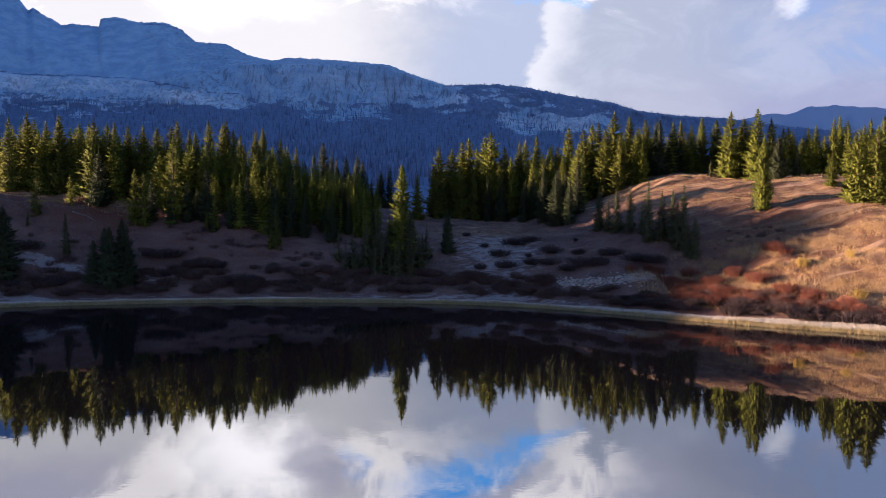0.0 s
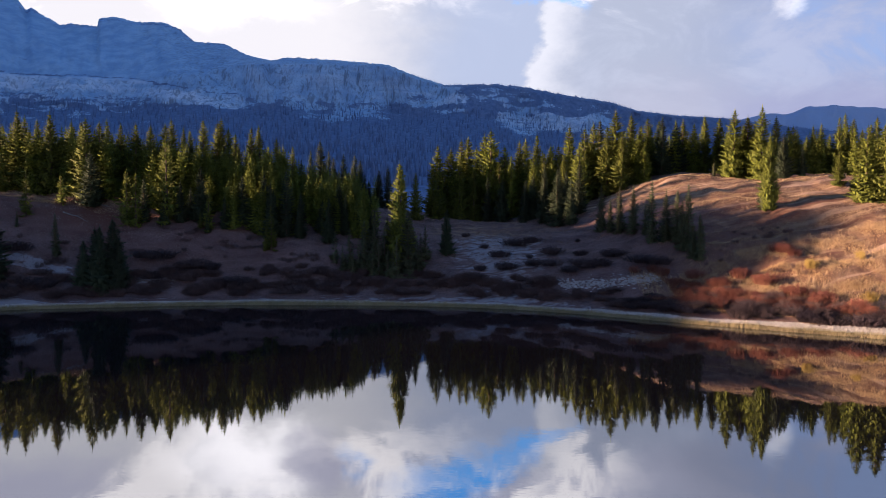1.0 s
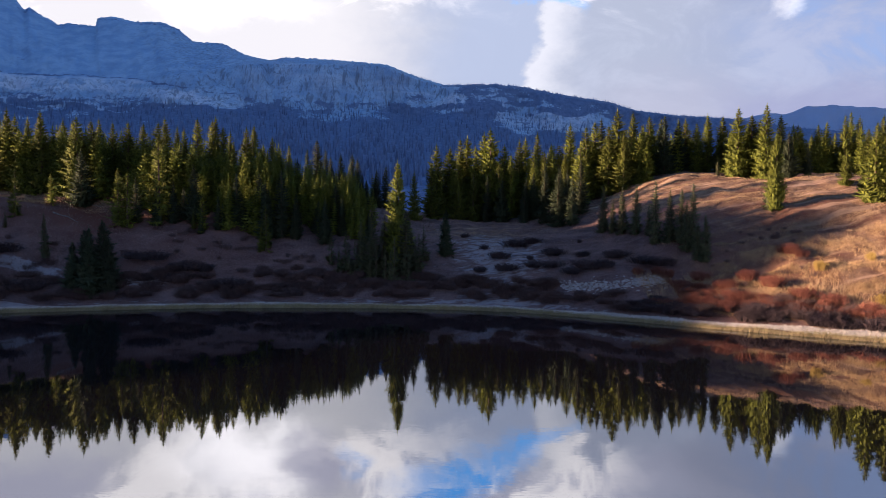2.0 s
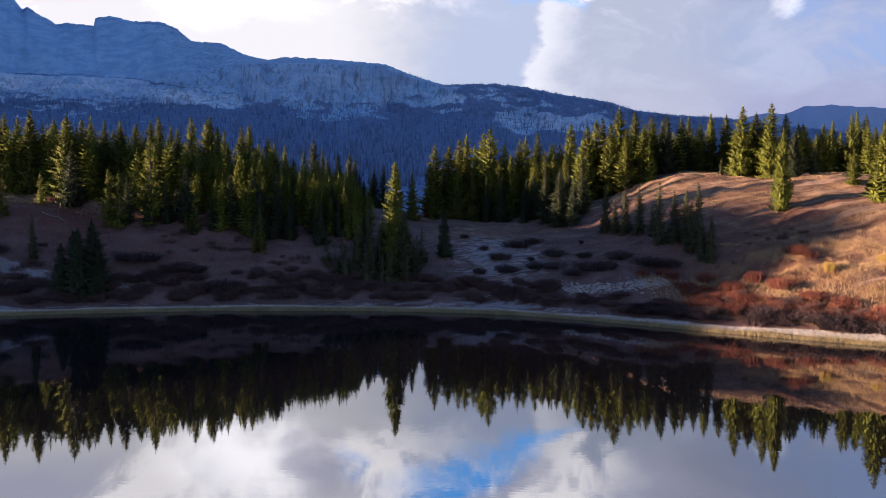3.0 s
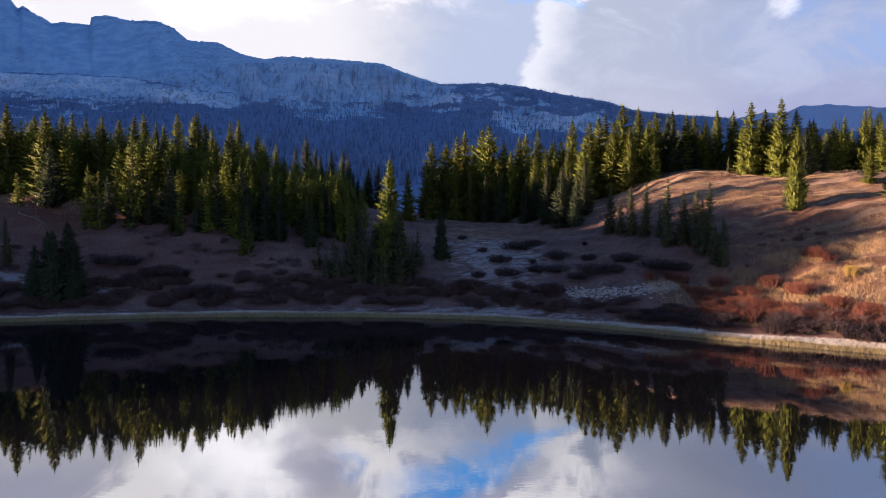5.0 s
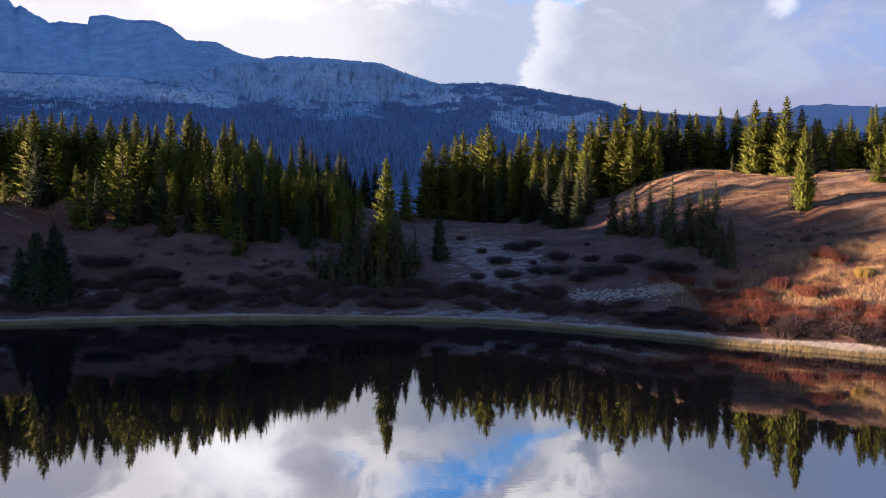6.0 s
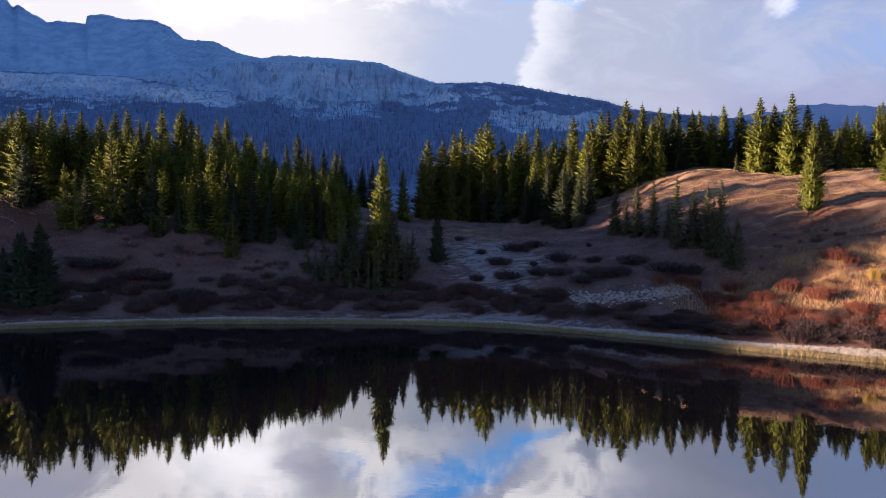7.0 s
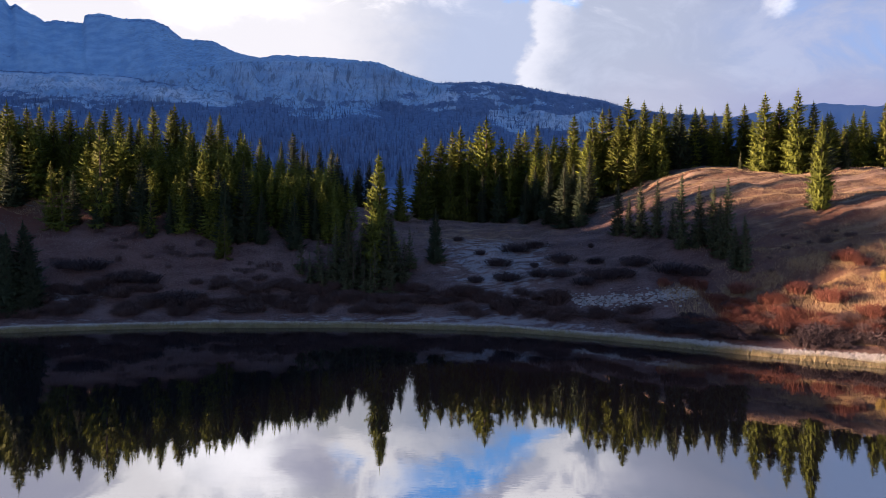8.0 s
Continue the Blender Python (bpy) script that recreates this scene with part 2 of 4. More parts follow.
BARK = plain("bark", (0.05, 0.035, 0.025), (0.13, 0.10, 0.08), 3.0, bump=0.02)
WEATHERED = plain("weathered_wood", (0.09, 0.08, 0.075), (0.20, 0.18, 0.17), 2.5, bump=0.01)
# stones made paler, so the sunlight on their strip is in the colour
STONE = plain("sun_paled_stone", (0.16, 0.145, 0.14), (0.34, 0.31, 0.30), 1.2, bump=0.02, each=0.45)
TWIGS = plain("willow_twigs", (0.052, 0.034, 0.034), (0.105, 0.066, 0.062), 1.5, each=0.2)
DARK_TWIGS = plain("dark_twigs", (0.030, 0.022, 0.026), (0.062, 0.045, 0.048), 1.5, each=0.3)
RED_TWIGS = plain("red_twigs", (0.085, 0.028, 0.022), (0.165, 0.066, 0.046), 1.2, each=0.4)
GOLD_LEAVES = plain("gold_leaves", (0.17, 0.12, 0.035), (0.30, 0.215, 0.065), 1.2, each=0.4)
SEDGE = plain("sedge", (0.17, 0.140, 0.075), (0.36, 0.30, 0.17), 0.35, each=0.35)
RIME_GRASS = plain("rimed_grass", (0.36, 0.345, 0.335), (0.56, 0.54, 0.525), 0.5, each=0.2)
STRAW = plain("straw_grass", (0.20, 0.132, 0.074), (0.37, 0.265, 0.155), 0.25, each=0.12)
GOLD_GRASS = plain("golden_grass", (0.27, 0.17, 0.085), (0.47, 0.33, 0.18), 0.25, each=0.12)
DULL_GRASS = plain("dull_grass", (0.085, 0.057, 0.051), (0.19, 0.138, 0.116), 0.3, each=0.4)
# distant trees, with the blue haze before them put into their colour
HAZED_WOOD = plain("hazed_wood", (0.058, 0.092, 0.175), (0.125, 0.18, 0.30), 0.02, each=0.5)


# ---- the lie of the land ----
SHORE_X = (-400, -130, -95, -75, -60, -49, -26, -6, 8, 19, 28, 38.5, 52, 75, 110, 400)
SHORE_Y = (-60, -25, 10, 42, 63, 70, 75, 75.2, 73, 66.5, 60.5, 55, 47, 30, 0, -60)
FORM_X = (-400, -84, -60, -28, -14, 0, 14, 24, 36, 60, 400)
FORM_TOP = (11.5, 11.5, 15.3, 15.0, 12.5, 10.5, 10.8, 14.0, 19.0, 17.5, 17)
FORM_RUN = (19, 19, 19, 15.5, 15, 17, 20, 25, 29, 29, 30)
FORM_POW = (1.6, 1.6, 1.6, 1.5, 1.35, 1.2, 1.2, 1.35, 1.5, 1.5, 1.5)


def soft_interp(x, xs, ys):
    """Interpolation with the kinks rounded off."""
    return sum(np.interp(x + o, xs, ys) * w for o, w in ((-6, .15), (-3, .22), (0, .26), (3, .22), (6, .15)))


def waves(x, y, size, seed):
    """Smooth rolling unevenness made of a few crossing sine waves, about -1 to 1."""
    rng = np.random.RandomState(seed)
    total = 0
    for k in range(7):
        a, p = rng.uniform(0, 6.283, 2)
        f = 6.283 / (size * rng.uniform(0.6, 1.7))
        total = total + np.sin((x * np.cos(a) + y * np.sin(a)) * f + p + 1.3 * np.sin((y * np.cos(a) - x * np.sin(a)) * f * 0.61 + 2 * p))
    return total / 4.0


def land(x, y):
    """Height of the ground above the water at x, y."""
    x, y = np.asarray(x, float), np.asarray(y, float)
    d = y - soft_interp(x, SHORE_X, SHORE_Y)
    near = 1 / np.hypot(1, np.interp(x, (-60, -49, 5, 19, 40, 60), (0.8, 0.4, 0.15, 0.6, 0.5, 0.8)))
    dn = np.maximum(d, 0)
    top, run, power = (soft_interp(x, FORM_X, v) for v in (FORM_TOP, FORM_RUN, FORM_POW))
    h = 0.28 * (1 - np.exp(-dn / 0.8)) + top * (1 - np.exp(-(np.maximum(dn - 1.5, 0) / run) ** power))
    rough = np.clip((dn - 2) / 10, 0, 1)
    h = h + rough * (0.45 * waves(x, y, 17, 3) + 0.22 * waves(x, y, 5.5, 4) + 0.09 * waves(x, y, 2.1, 5))
    # low terraces trodden along the hillside
    h = h + rough * 0.30 * np.clip((x - 26) / 8, 0, 1) * waves(x * 0.10, y + 0.25 * x, 4.2, 9)
    fall = np.clip((y - 135) / 160, 0, 1)
    h = h * (1 - fall * fall * (3 - 2 * fall)) + 1.5 * fall
    h = h + np.clip((y - 300) / 600, 0, 1) * 20
    back = np.clip((-y - 45 + 6 * waves(x, y, 40, 8)) / 40, 0, 1)
    h = np.maximum(h, -1.6 + 12 * back)
    bed = np.where((d < 0) & (back * 12 - 1.6 < 0), np.maximum(-1.6, d * 0.35 - 0.05), h)
    return np.where(d < 0, np.where(back * 12 - 1.6 < 0, bed, h), h)


# ---- the ground and the lake ----
def mesh_object(name, verts, faces, mat, parent=None, smooth=True, attributes=None):
    me = bpy.data.meshes.new(name)
    me.from_pydata([tuple(v) for v in verts] if not isinstance(verts, np.ndarray) else verts.tolist(), [], faces if not isinstance(faces, np.ndarray) else faces.tolist())
    me.materials.append(mat)
    for key, values in (attributes or {}).items():
        me.attributes.new(key, "FLOAT", "POINT").data.foreach_set("value", np.asarray(values, np.float32))
    if smooth:
        me.polygons.foreach_set("use_smooth", np.ones(len(me.polygons), bool))
    me.update()
    ob = new(name, me)
    ob.parent = parent
    return ob


def grid_faces(rows, cols):
    k = (np.arange(rows - 1)[:, None] * cols + np.arange(cols - 1)).ravel()
    return np.stack([k, k + 1, k + cols + 1, k + cols], 1)


def spread(x, y, cx, cy, rx, ry):
    return np.exp(-((x - cx) / rx) ** 2 - ((y - cy) / ry) ** 2)


def shore_distance(x, y):
    return np.asarray(y, float) - soft_interp(np.asarray(x, float), SHORE_X, SHORE_Y)


def build_ground():
    near_x, near_y = np.arange(-95, 95.1, 0.8), np.arange(30, 150.1, 0.8)
    out = np.array([4, 9, 16, 26, 40, 60, 90, 140, 220, 350, 600, 1000, 1700, 2800, 4400])
    xs = np.concatenate([-95 - out[::-1], near_x, 95 + out])
    ys = np.concatenate([30 - out[::-1], near_y, 150 + out])
    x, y = np.meshgrid(xs, ys)
    z = land(x, y)
    d = shore_distance(x, y)
    basin = 0.62 * spread(x, y, 9, 82, 7, 9) + 0.32 * spread(x, y, 6, 86, 20, 13) + 0.55 * spread(x, y, 6, 92, 9, 7) + 0.45 * spread(x, y, 20, 75.3, 6, 1.2) + 0.5 * spread(x, y, 42, 77, 10, 5) + 1.25 * spread(x, y, -37, 79.4, 6, 1.3) + 1.35 * spread(x, y, -49.5, 78.8, 6, 1.4) + 1.4 * spread(x, y, -50.4, 72.8, 4, 1.2)
    strip = np.exp(-((d - 2.4) / 1.0) ** 2) * (d > 0) * 0.7
    straw = np.clip(spread(x, y, 46, 66, 14, 12) * 1.3 + spread(x, y, 36, 103, 16, 10) + 0.8 * spread(x, y, 48, 85, 16, 12) + 0.5 * spread(x, y, 5, 97, 12, 10) + 0.9 * spread(x, y, -54, 93.5, 9, 3), 0, 1)
    russet = np.clip(spread(x, y, 31, 68, 9, 5) * 0.9 + spread(x, y, -50, 92, 14, 5) * 0.8 + spread(x, y, 38, 80, 14, 7) * 0.7 + spread(x, y, -42, 86, 22, 7) * 0.45, 0, 1)
    ob = mesh_object("ground", np.stack([x, y, z], -1).reshape(-1, 3), grid_faces(len(ys), len(xs)), TURF,
                     attributes={"frost": np.clip(basin + strip, 0, 1.2).ravel(), "straw": straw.ravel(), "russet": russet.ravel()})
    tagged(ob, "dry straw and russet turf with hoar frost in the hollow", "ground", kind="structure")


build_ground()
lake = mesh_object("water", [(-900, -400, 0), (900, -400, 0), (900, 90, 0), (-900, 90, 0)], [(0, 1, 2, 3)], WATER, smooth=False)
tagged(lake, "still dark lake mirroring the trees and the clouds", "lake", kind="structure")


# ---- mountains ----
CREST_U = (-3.2, -2.0, -1.2, -0.86, -0.690, -0.660, -0.648, -0.640, -0.595, -0.581, -0.546, -0.537, -0.534, -0.511, -0.476, -0.436, -0.410, -0.386, -0.340, -0.305, -0.270, -0.239, -0.164, -0.084, -0.058, -0.036, 0.004, 0.084, 0.128, 0.190, 0.261, 0.305, 0.367, 0.447, 0.545, 0.694, 0.9, 1.5, 2.6)
CREST_E = (0.28, 0.28, 0.31, 0.335, 0.346, 0.338, 0.322, 0.325, 0.299, 0.301, 0.298, 0.297, 0.309, 0.312, 0.304, 0.304, 0.294, 0.274, 0.271, 0.254, 0.246, 0.251, 0.247, 0.240, 0.229, 0.221, 0.209, 0.211, 0.207, 0.195, 0.184, 0.171, 0.164, 0.160, 0.147, 0.135, 0.12, 0.10, 0.08)


def craggy(px, py, pz, octaves=5):
    """Fractal noise at many points, about -1 to 1."""
    flat = [noise.fractal((a, c, d), 0.9, 2.1, octaves) for a, c, d in zip(np.ravel(px), np.ravel(py), np.ravel(pz))]
    return np.array(flat).reshape(np.shape(px))


def mountain_point(u, s):
    """A point of the mountainside: u across, s from the foot (0) to the crest (1)."""
    crest = np.interp(u, CREST_U, CREST_E) + 0.0009 * waves(u * 1000, u * 0, 9, 91) + 0.0006 * waves(u * 1000, u * 0, 3.4, 92)
    foot = np.interp(u, (-0.7, -0.3, 0.0, 0.25, 0.5, 1.0), (0.170, 0.170, 0.165, 0.130, 0.120, 0.08)) + 0.006 * waves(u * 100, s * 20, 17, 60)
    foot = np.minimum(foot, crest * 0.93)
    wall = np.minimum(np.interp(u, (-0.45, -0.3), (0.212, 0.24)), crest * 0.985)
    e = np.where(s < 0.5, s / 0.5 * foot, np.where(s < 0.62, foot + (s - 0.5) / 0.12 * (wall - foot), wall + (crest - wall) * ((np.maximum(s, 0.62) - 0.62) / 0.38) ** 0.8))
    depth = np.where(s < 0.5, 650 + 2.0 * s * 1150, np.where(s < 0.62, 1800 + (s - 0.5) * 600, 1872 + (s - 0.62) * 1300))
    cliff = np.clip((s - 0.47) / 0.05, 0, 1)
    ribs = np.abs(craggy(u * 60, s * 4, u * 0 + 3.7, 5))
    gully = craggy(u * 9, s * 3, u * 0 + 8.1, 4)
    depth = depth + cliff * (16 * ribs + 60 * gully) * np.clip((1 - s) / 0.10, 0.12, 1) + (1 - cliff) * 90 * gully * s
    turn = np.clip(-(u + 0.75) / 1.2, 0, 1)
    depth = depth * (1 - 0.42 * turn)
    return u * depth, depth, 10 + e * depth


def build_mountain():
    us = np.concatenate([np.linspace(-3.2, -0.9, 50), np.linspace(-0.89, 0.9, 620), np.linspace(0.95, 2.6, 20)])
    ss = np.concatenate([np.linspace(0, 0.46, 24), np.linspace(0.475, 0.64, 44), np.linspace(0.645, 1, 60)])
    u, s = np.meshgrid(us, ss)
    x, y, z = mountain_point(u, s)
    lean = 0.5 * (waves(u * 300, s * 60, 14, 71) + waves(u * 300, s * 90, 5, 72))
    e, crest = (z - 10) / y, ((z - 10) / y)[-1][None, :]
    rag = 0.010 * waves(u * 300, e * 900, 16, 73) + 0.006 * lean

    def patch(u0, u1, low, high, ragged=1.0, soft=0.018):
        """1 where the rock lies bare between two slopes of sight and two bearings, with a ragged rim."""
        side = np.clip((u - u0) / 0.02 + lean, 0, 1) * np.clip((u1 - u) / 0.02 + lean, 0, 1)
        return side * np.clip((e + rag * ragged - low) / soft + 0.3, 0, 1) * np.clip((high - e - rag * ragged) / soft + 0.3, 0, 1)

    belt = np.interp(u, (-0.7, -0.5, -0.4, -0.33), (0.213, 0.206, 0.192, 0.181))
    pale = 0.85 * patch(-0.9, -0.31, belt - 0.013, belt + 0.008, 0.6, 0.005) + 0.6 * patch(-0.8, -0.30, 0.165, belt - 0.022, 1.8)
    pale = np.maximum(pale, 0.32 * patch(-0.33, -0.03, 0.190, crest - 0.010))
    pale = np.maximum(pale, 0.8 * patch(-0.07, 0.045, np.interp(u, (-0.07, 0.04), (0.190, 0.163)), 0.203))
    pale = np.maximum(pale, 0.6 * patch(0.075, 0.285, 0.134, np.interp(u, (0.08, 0.28), (0.182, 0.166)), 1.6))
    pale = np.maximum(pale, 0.7 * patch(0.02, 0.16, 0.188, crest - 0.006))
    line = np.interp(u, (-0.75, -0.4, -0.3, -0.1, -0.02, 0.03, 0.9), (0.204, 0.186, 0.183, 0.180, 0.192, 0.24, 0.24))
    wood_and_shade = np.clip((line - e - rag) / 0.02 + 0.3, 0, 1) * (1 - 0.95 * np.clip(pale * 1.4, 0, 1)) + 0.35 * np.clip((s - 0.95) / 0.03, 0, 1)
    # a dark line paints the ledge's shadow along the top of the pale belt
    wood_and_shade = wood_and_shade + 0.9 * patch(-0.9, -0.31, belt + 0.010, belt + 0.0135, 0.3, 0.0025)
    wood_and_shade = wood_and_shade - 0.8 * spread(u, s, -0.15, 0.475, 0.07, 0.03)
    # the smooth slab below the summit, and ribbed cliffs elsewhere
    ribbed = np.clip(np.interp(u + 0.04 * lean, (-0.48, -0.38), (0.12, 1.0)) + 0.6 * (e < belt + 0.008), 0, 1)
    back = np.stack([x[-1] * 1.35, y[-1] * 1.35, z[-1] * 0.2], -1)
    verts = np.concatenate([np.stack([x, y, z], -1).reshape(-1, 3), back])
    none = np.zeros(len(us))
    ob = mesh_object("mountain", verts, grid_faces(len(ss) + 1, len(us)), HAZED_ROCK,
                     attributes={"wood_and_shade": np.concatenate([np.clip(wood_and_shade, 0, 1).ravel(), none]), "pale": np.concatenate([np.clip(pale, 0, 1).ravel(), none]), "ribbed": np.concatenate([ribbed.ravel(), none])})
    tagged(ob, "long rock mountain, blue haze in its colour, cliff bands above dark forest", "mountain", kind="structure")


def build_far_ridge():
    us = np.linspace(0.40, 1.4, 160)
    e = np.interp(us, (0.40, 0.456, 0.513, 0.540, 0.570, 0.615, 0.693, 0.8, 1.4), (0.13, 0.156, 0.169, 0.167, 0.178, 0.181, 0.177, 0.185, 0.15)) + 0.0012 * waves(us * 100, us * 0, 3.0, 81)
    ss = np.linspace(0, 1, 24)
    u, s = np.meshgrid(us, ss)
    depth = 3000 + 900 * s + 260 * craggy(u * 14, s * 3, u * 0, 4) * s * (1 - s) * 4
    verts = np.stack([u * depth, depth, 10 + e[None, :] * s * depth], -1).reshape(-1, 3)
    ob = mesh_object("far_ridge", verts, grid_faces(24, 160), HAZY_SLOPE, attributes={"wood_and_shade": np.full(len(verts), 1.6)})
    tagged(ob, "distant ridge under low cloud, blue haze mixed into its colour", "ridge", kind="structure")


def build_sun_blocker():
    """An unseen high ridge, added to the west beyond the view to keep the low sun off the mountain."""
    ys, ss = np.linspace(-250, 4400, 110), np.linspace(-1, 1, 25)
    y, s = np.meshgrid(ys, ss)
    tall = np.interp(y, (-250, 150, 500, 1500, 2300, 2650, 4400), (0, 520, 850, 1050, 1650, 1800, 2150))
    z = tall * (1 - np.abs(s)) ** 0.8 * (1 + 0.12 * craggy(y / 300, s * 2, s * 0, 4)) - 3
    x = -2150 + s * 480 - 0.95 * np.maximum(y - 2400, 0)
    ob = mesh_object("sun_blocking_ridge", np.stack([x, y, z], -1).reshape(-1, 3), grid_faces(25, 110)[:, ::-1], HAZED_ROCK, attributes={"wood_and_shade": np.clip(1.1 - z / 600, 0, 1).ravel()})
    tagged(ob, "unseen ridge added in the west to shade the mountain", "ridge", kind="structure")


build_mountain()
build_far_ridge()
build_sun_blocker()


def build_far_forest():
    """The spruce forest on the mountain's lower slopes and along its crest, as one mass."""
    rng = np.random.RandomState(5)
    u = np.concatenate([rng.uniform(-0.78, 0.72, 9500), rng.uniform(-0.05, 0.72, 900), rng.uniform(0.0, 0.1, 30)])
    s = np.concatenate([rng.uniform(0.12, 0.495, 9500) ** 0.9, rng.uniform(0.93, 0.995, 900), rng.uniform(0.62, 0.69, 30)])
    # none on the pale cliff belt
    low = (s > 0.6) | (mountain_point(u, s)[2] - 10 < mountain_point(u, s)[1] * np.interp(u, (-0.7, -0.5, -0.4, -0.33, -0.3, 0, 0.03), (0.194, 0.188, 0.176, 0.168, 0.178, 0.178, 0.3)))
    u, s, crest = u[low], s[low], (s > 0.6)[low]
    x, y, z = mountain_point(u, s)
    h = rng.uniform(13, 27, len(u)) * np.where(crest, 0.6, 1.0) * np.clip(1.35 - 1.5 * s, 0.5, 1.2)
    r = h * rng.uniform(0.07, 0.12, len(u))
    ring = np.arange(5) / 5 * 6.283
    verts, faces = [], []
    for k in range(len(u)):
        b = len(verts)
        a = ring + k
        for c in a:
            verts.append((x[k] + r[k] * math.cos(c), y[k] + r[k] * math.sin(c), z[k] - 2))
        verts.append((x[k], y[k], z[k] + h[k]))
        faces += [(b + i, b + (i + 1) % 5, b + 5) for i in range(5)]
    ob = mesh_object("far_forest", verts, faces, HAZED_WOOD, smooth=False)
    tagged(ob, "spruce forest covering the lower mountain slopes, blue haze in its colour", "forest", kind="stuff")


build_far_forest()


# ---- spruces ----
CROWN_NORMALS = {}


def soft_normals(me, normals):
    """Shade a crown's needles by the way they stand off the trunk, as dense foliage does, not each spray by its own flat face."""
    me.polygons.foreach_set("use_smooth", np.ones(len(me.polygons), bool))
    me.normals_split_custom_set_from_vertices(normals)
    me.update()


def spruce_meshes(seed, girth, levels, sparse, mat, twigs=5, taper=0.74):
    """A trunk and a crown, 10 m tall, standing on the origin: whorls of drooping boughs with side sprays and hanging twigs."""
    rng = random.Random(seed)
    verts, faces, normals = [], [], []
    lean = rng.uniform(-0.12, 0.12)
    lobe_a, lobe_b = rng.uniform(0, 6.283), rng.uniform(0, 6.283)

    def axis(z):
        return Vector((lean * (z / 10) ** 2, 0, z))

    def tri(a, b, c, lift=0.35):
        k = len(verts)
        mid = (a + b + c) / 3
        off = mid - axis(mid.z)
        off.z = 0
        way = (off.normalized() if off.length > 0.02 else Vector((0, 0, 1))) + Vector((rng.uniform(-0.4, 0.4), rng.uniform(-0.4, 0.4), lift + rng.uniform(-0.3, 0.4)))
        way.normalize()
        if (b - a).cross(c - a).dot(way) < 0:
            b, c = c, b
        verts.extend((a, b, c))
        normals.extend((way, way, way))
        faces.append((k, k + 1, k + 2))

    for i in range(levels):
        f = i / (levels - 1)
        z = 0.5 + 9.1 * f ** 0.95
        spire = 1.0 - 0.3 * math.exp(-((1 - f) / 0.07) ** 2)
        reach = girth * (1.0 - f) ** taper * spire * rng.uniform(0.78, 1.14) + 0.10
        if f < 0.10:
            reach *= 0.72 + 2.4 * f
        count = max(5, int((11 if not sparse else 7) * (1 - 0.45 * f)))
        turn = rng.uniform(0, 6.283)
        for j in range(count):
            if rng.random() < (0.10 if not sparse else 0.25):
                continue
            a = turn + 6.283 * j / count + rng.uniform(-0.3, 0.3)
            lobe = 1 + 0.10 * math.sin(a + lobe_a + 0.5 * z) + 0.08 * math.sin(2 * a + lobe_b - 0.9 * z)
            r = reach * lobe * rng.uniform(0.66, 1.15)
            out = Vector((math.cos(a), math.sin(a), 0))
            side = Vector((-out.y, out.x, 0))
            drop = (0.42 - 0.80 * f) * r
            root = axis(z + rng.uniform(-0.07, 0.07)) + Vector((0, 0, 0.05))
            mid = root + out * r * 0.55 + Vector((0, 0, -drop * 0.80))
            end = root + out * r + Vector((0, 0, -drop * 0.85 + 0.14 * r + 0.03))
            w = 0.20 * r + 0.06
            eaves = Vector((0, 0, -0.5 * w))
            left, right = mid + side * w + eaves, mid - side * w + eaves
            tri(root, mid, left)
            tri(root, right, mid)
            tri(mid, end, left)
            tri(mid, right, end)
            for k in range(twigs):
                g = 0.25 + 0.72 * k / twigs
                p = root.lerp(mid, g / 0.55) if g < 0.55 else mid.lerp(end, (g - 0.55) / 0.45)
                s = 0.32 * r * (1.2 - g) + 0.14
                for sign in (-1, 1):
                    q = p + side * sign * s * rng.uniform(0.8, 1.35) + out * s * rng.uniform(0.5, 1.1) + Vector((0, 0, s * rng.uniform(-0.55, 0.15)))
                    tri(p - out * s * 0.22, p + out * s * 0.22 + Vector((0, 0, -0.1 * s)), q, 0.5)
                tri(p - side * s * 0.34, p + side * s * 0.34, p + Vector((0, 0, -s * rng.uniform(0.6, 1.3))) + out * s * rng.uniform(-0.1, 0.5), -0.05)
    for k in range(9):
        z = 9.35 + 0.09 * k
        a = k * 2.4
        p = axis(z)
        q = p + Vector((math.cos(a) * 0.17, math.sin(a) * 0.17, 0.13)) * (1 - k / 11)
        tri(p + Vector((0, 0, -0.07)), p + Vector((0, 0, 0.07)), q)
    top = axis(10.35)
    for k in range(3):
        a = k * 2.094
        tri(axis(9.3) + Vector((math.cos(a), math.sin(a), 0)) * 0.06, axis(9.3) + Vector((math.cos(a + 2.094), math.sin(a + 2.094), 0)) * 0.06, top)
    crown = bpy.data.meshes.new("crown")
    crown.from_pydata([tuple(v) for v in verts], [], faces)
    crown.materials.append(mat)
    CROWN_NORMALS[crown.name] = np.array([tuple(v) for v in normals])
    soft_normals(crown, CROWN_NORMALS[crown.name])
    rings, sides = 6, 7
    tv, tf = [], []
    for i in range(rings):
        z = -0.3 + 9.9 * i / (rings - 1)
        r = 0.17 * (1 - i / (rings - 1)) ** 0.9 + 0.012 + (0.07 if i == 0 else 0)
        tv += [tuple(axis(max(z, 0)) + Vector((r * math.cos(6.283 * k / sides), r * math.sin(6.283 * k / sides), min(z, 0)))) for k in range(sides)]
    for i in range(rings - 1):
        tf += [(i * sides + k, i * sides + (k + 1) % sides, (i + 1) * sides + (k + 1) % sides, (i + 1) * sides + k) for k in range(sides)]
    trunk = bpy.data.meshes.new("trunk")
    trunk.from_pydata(tv, [], tf)
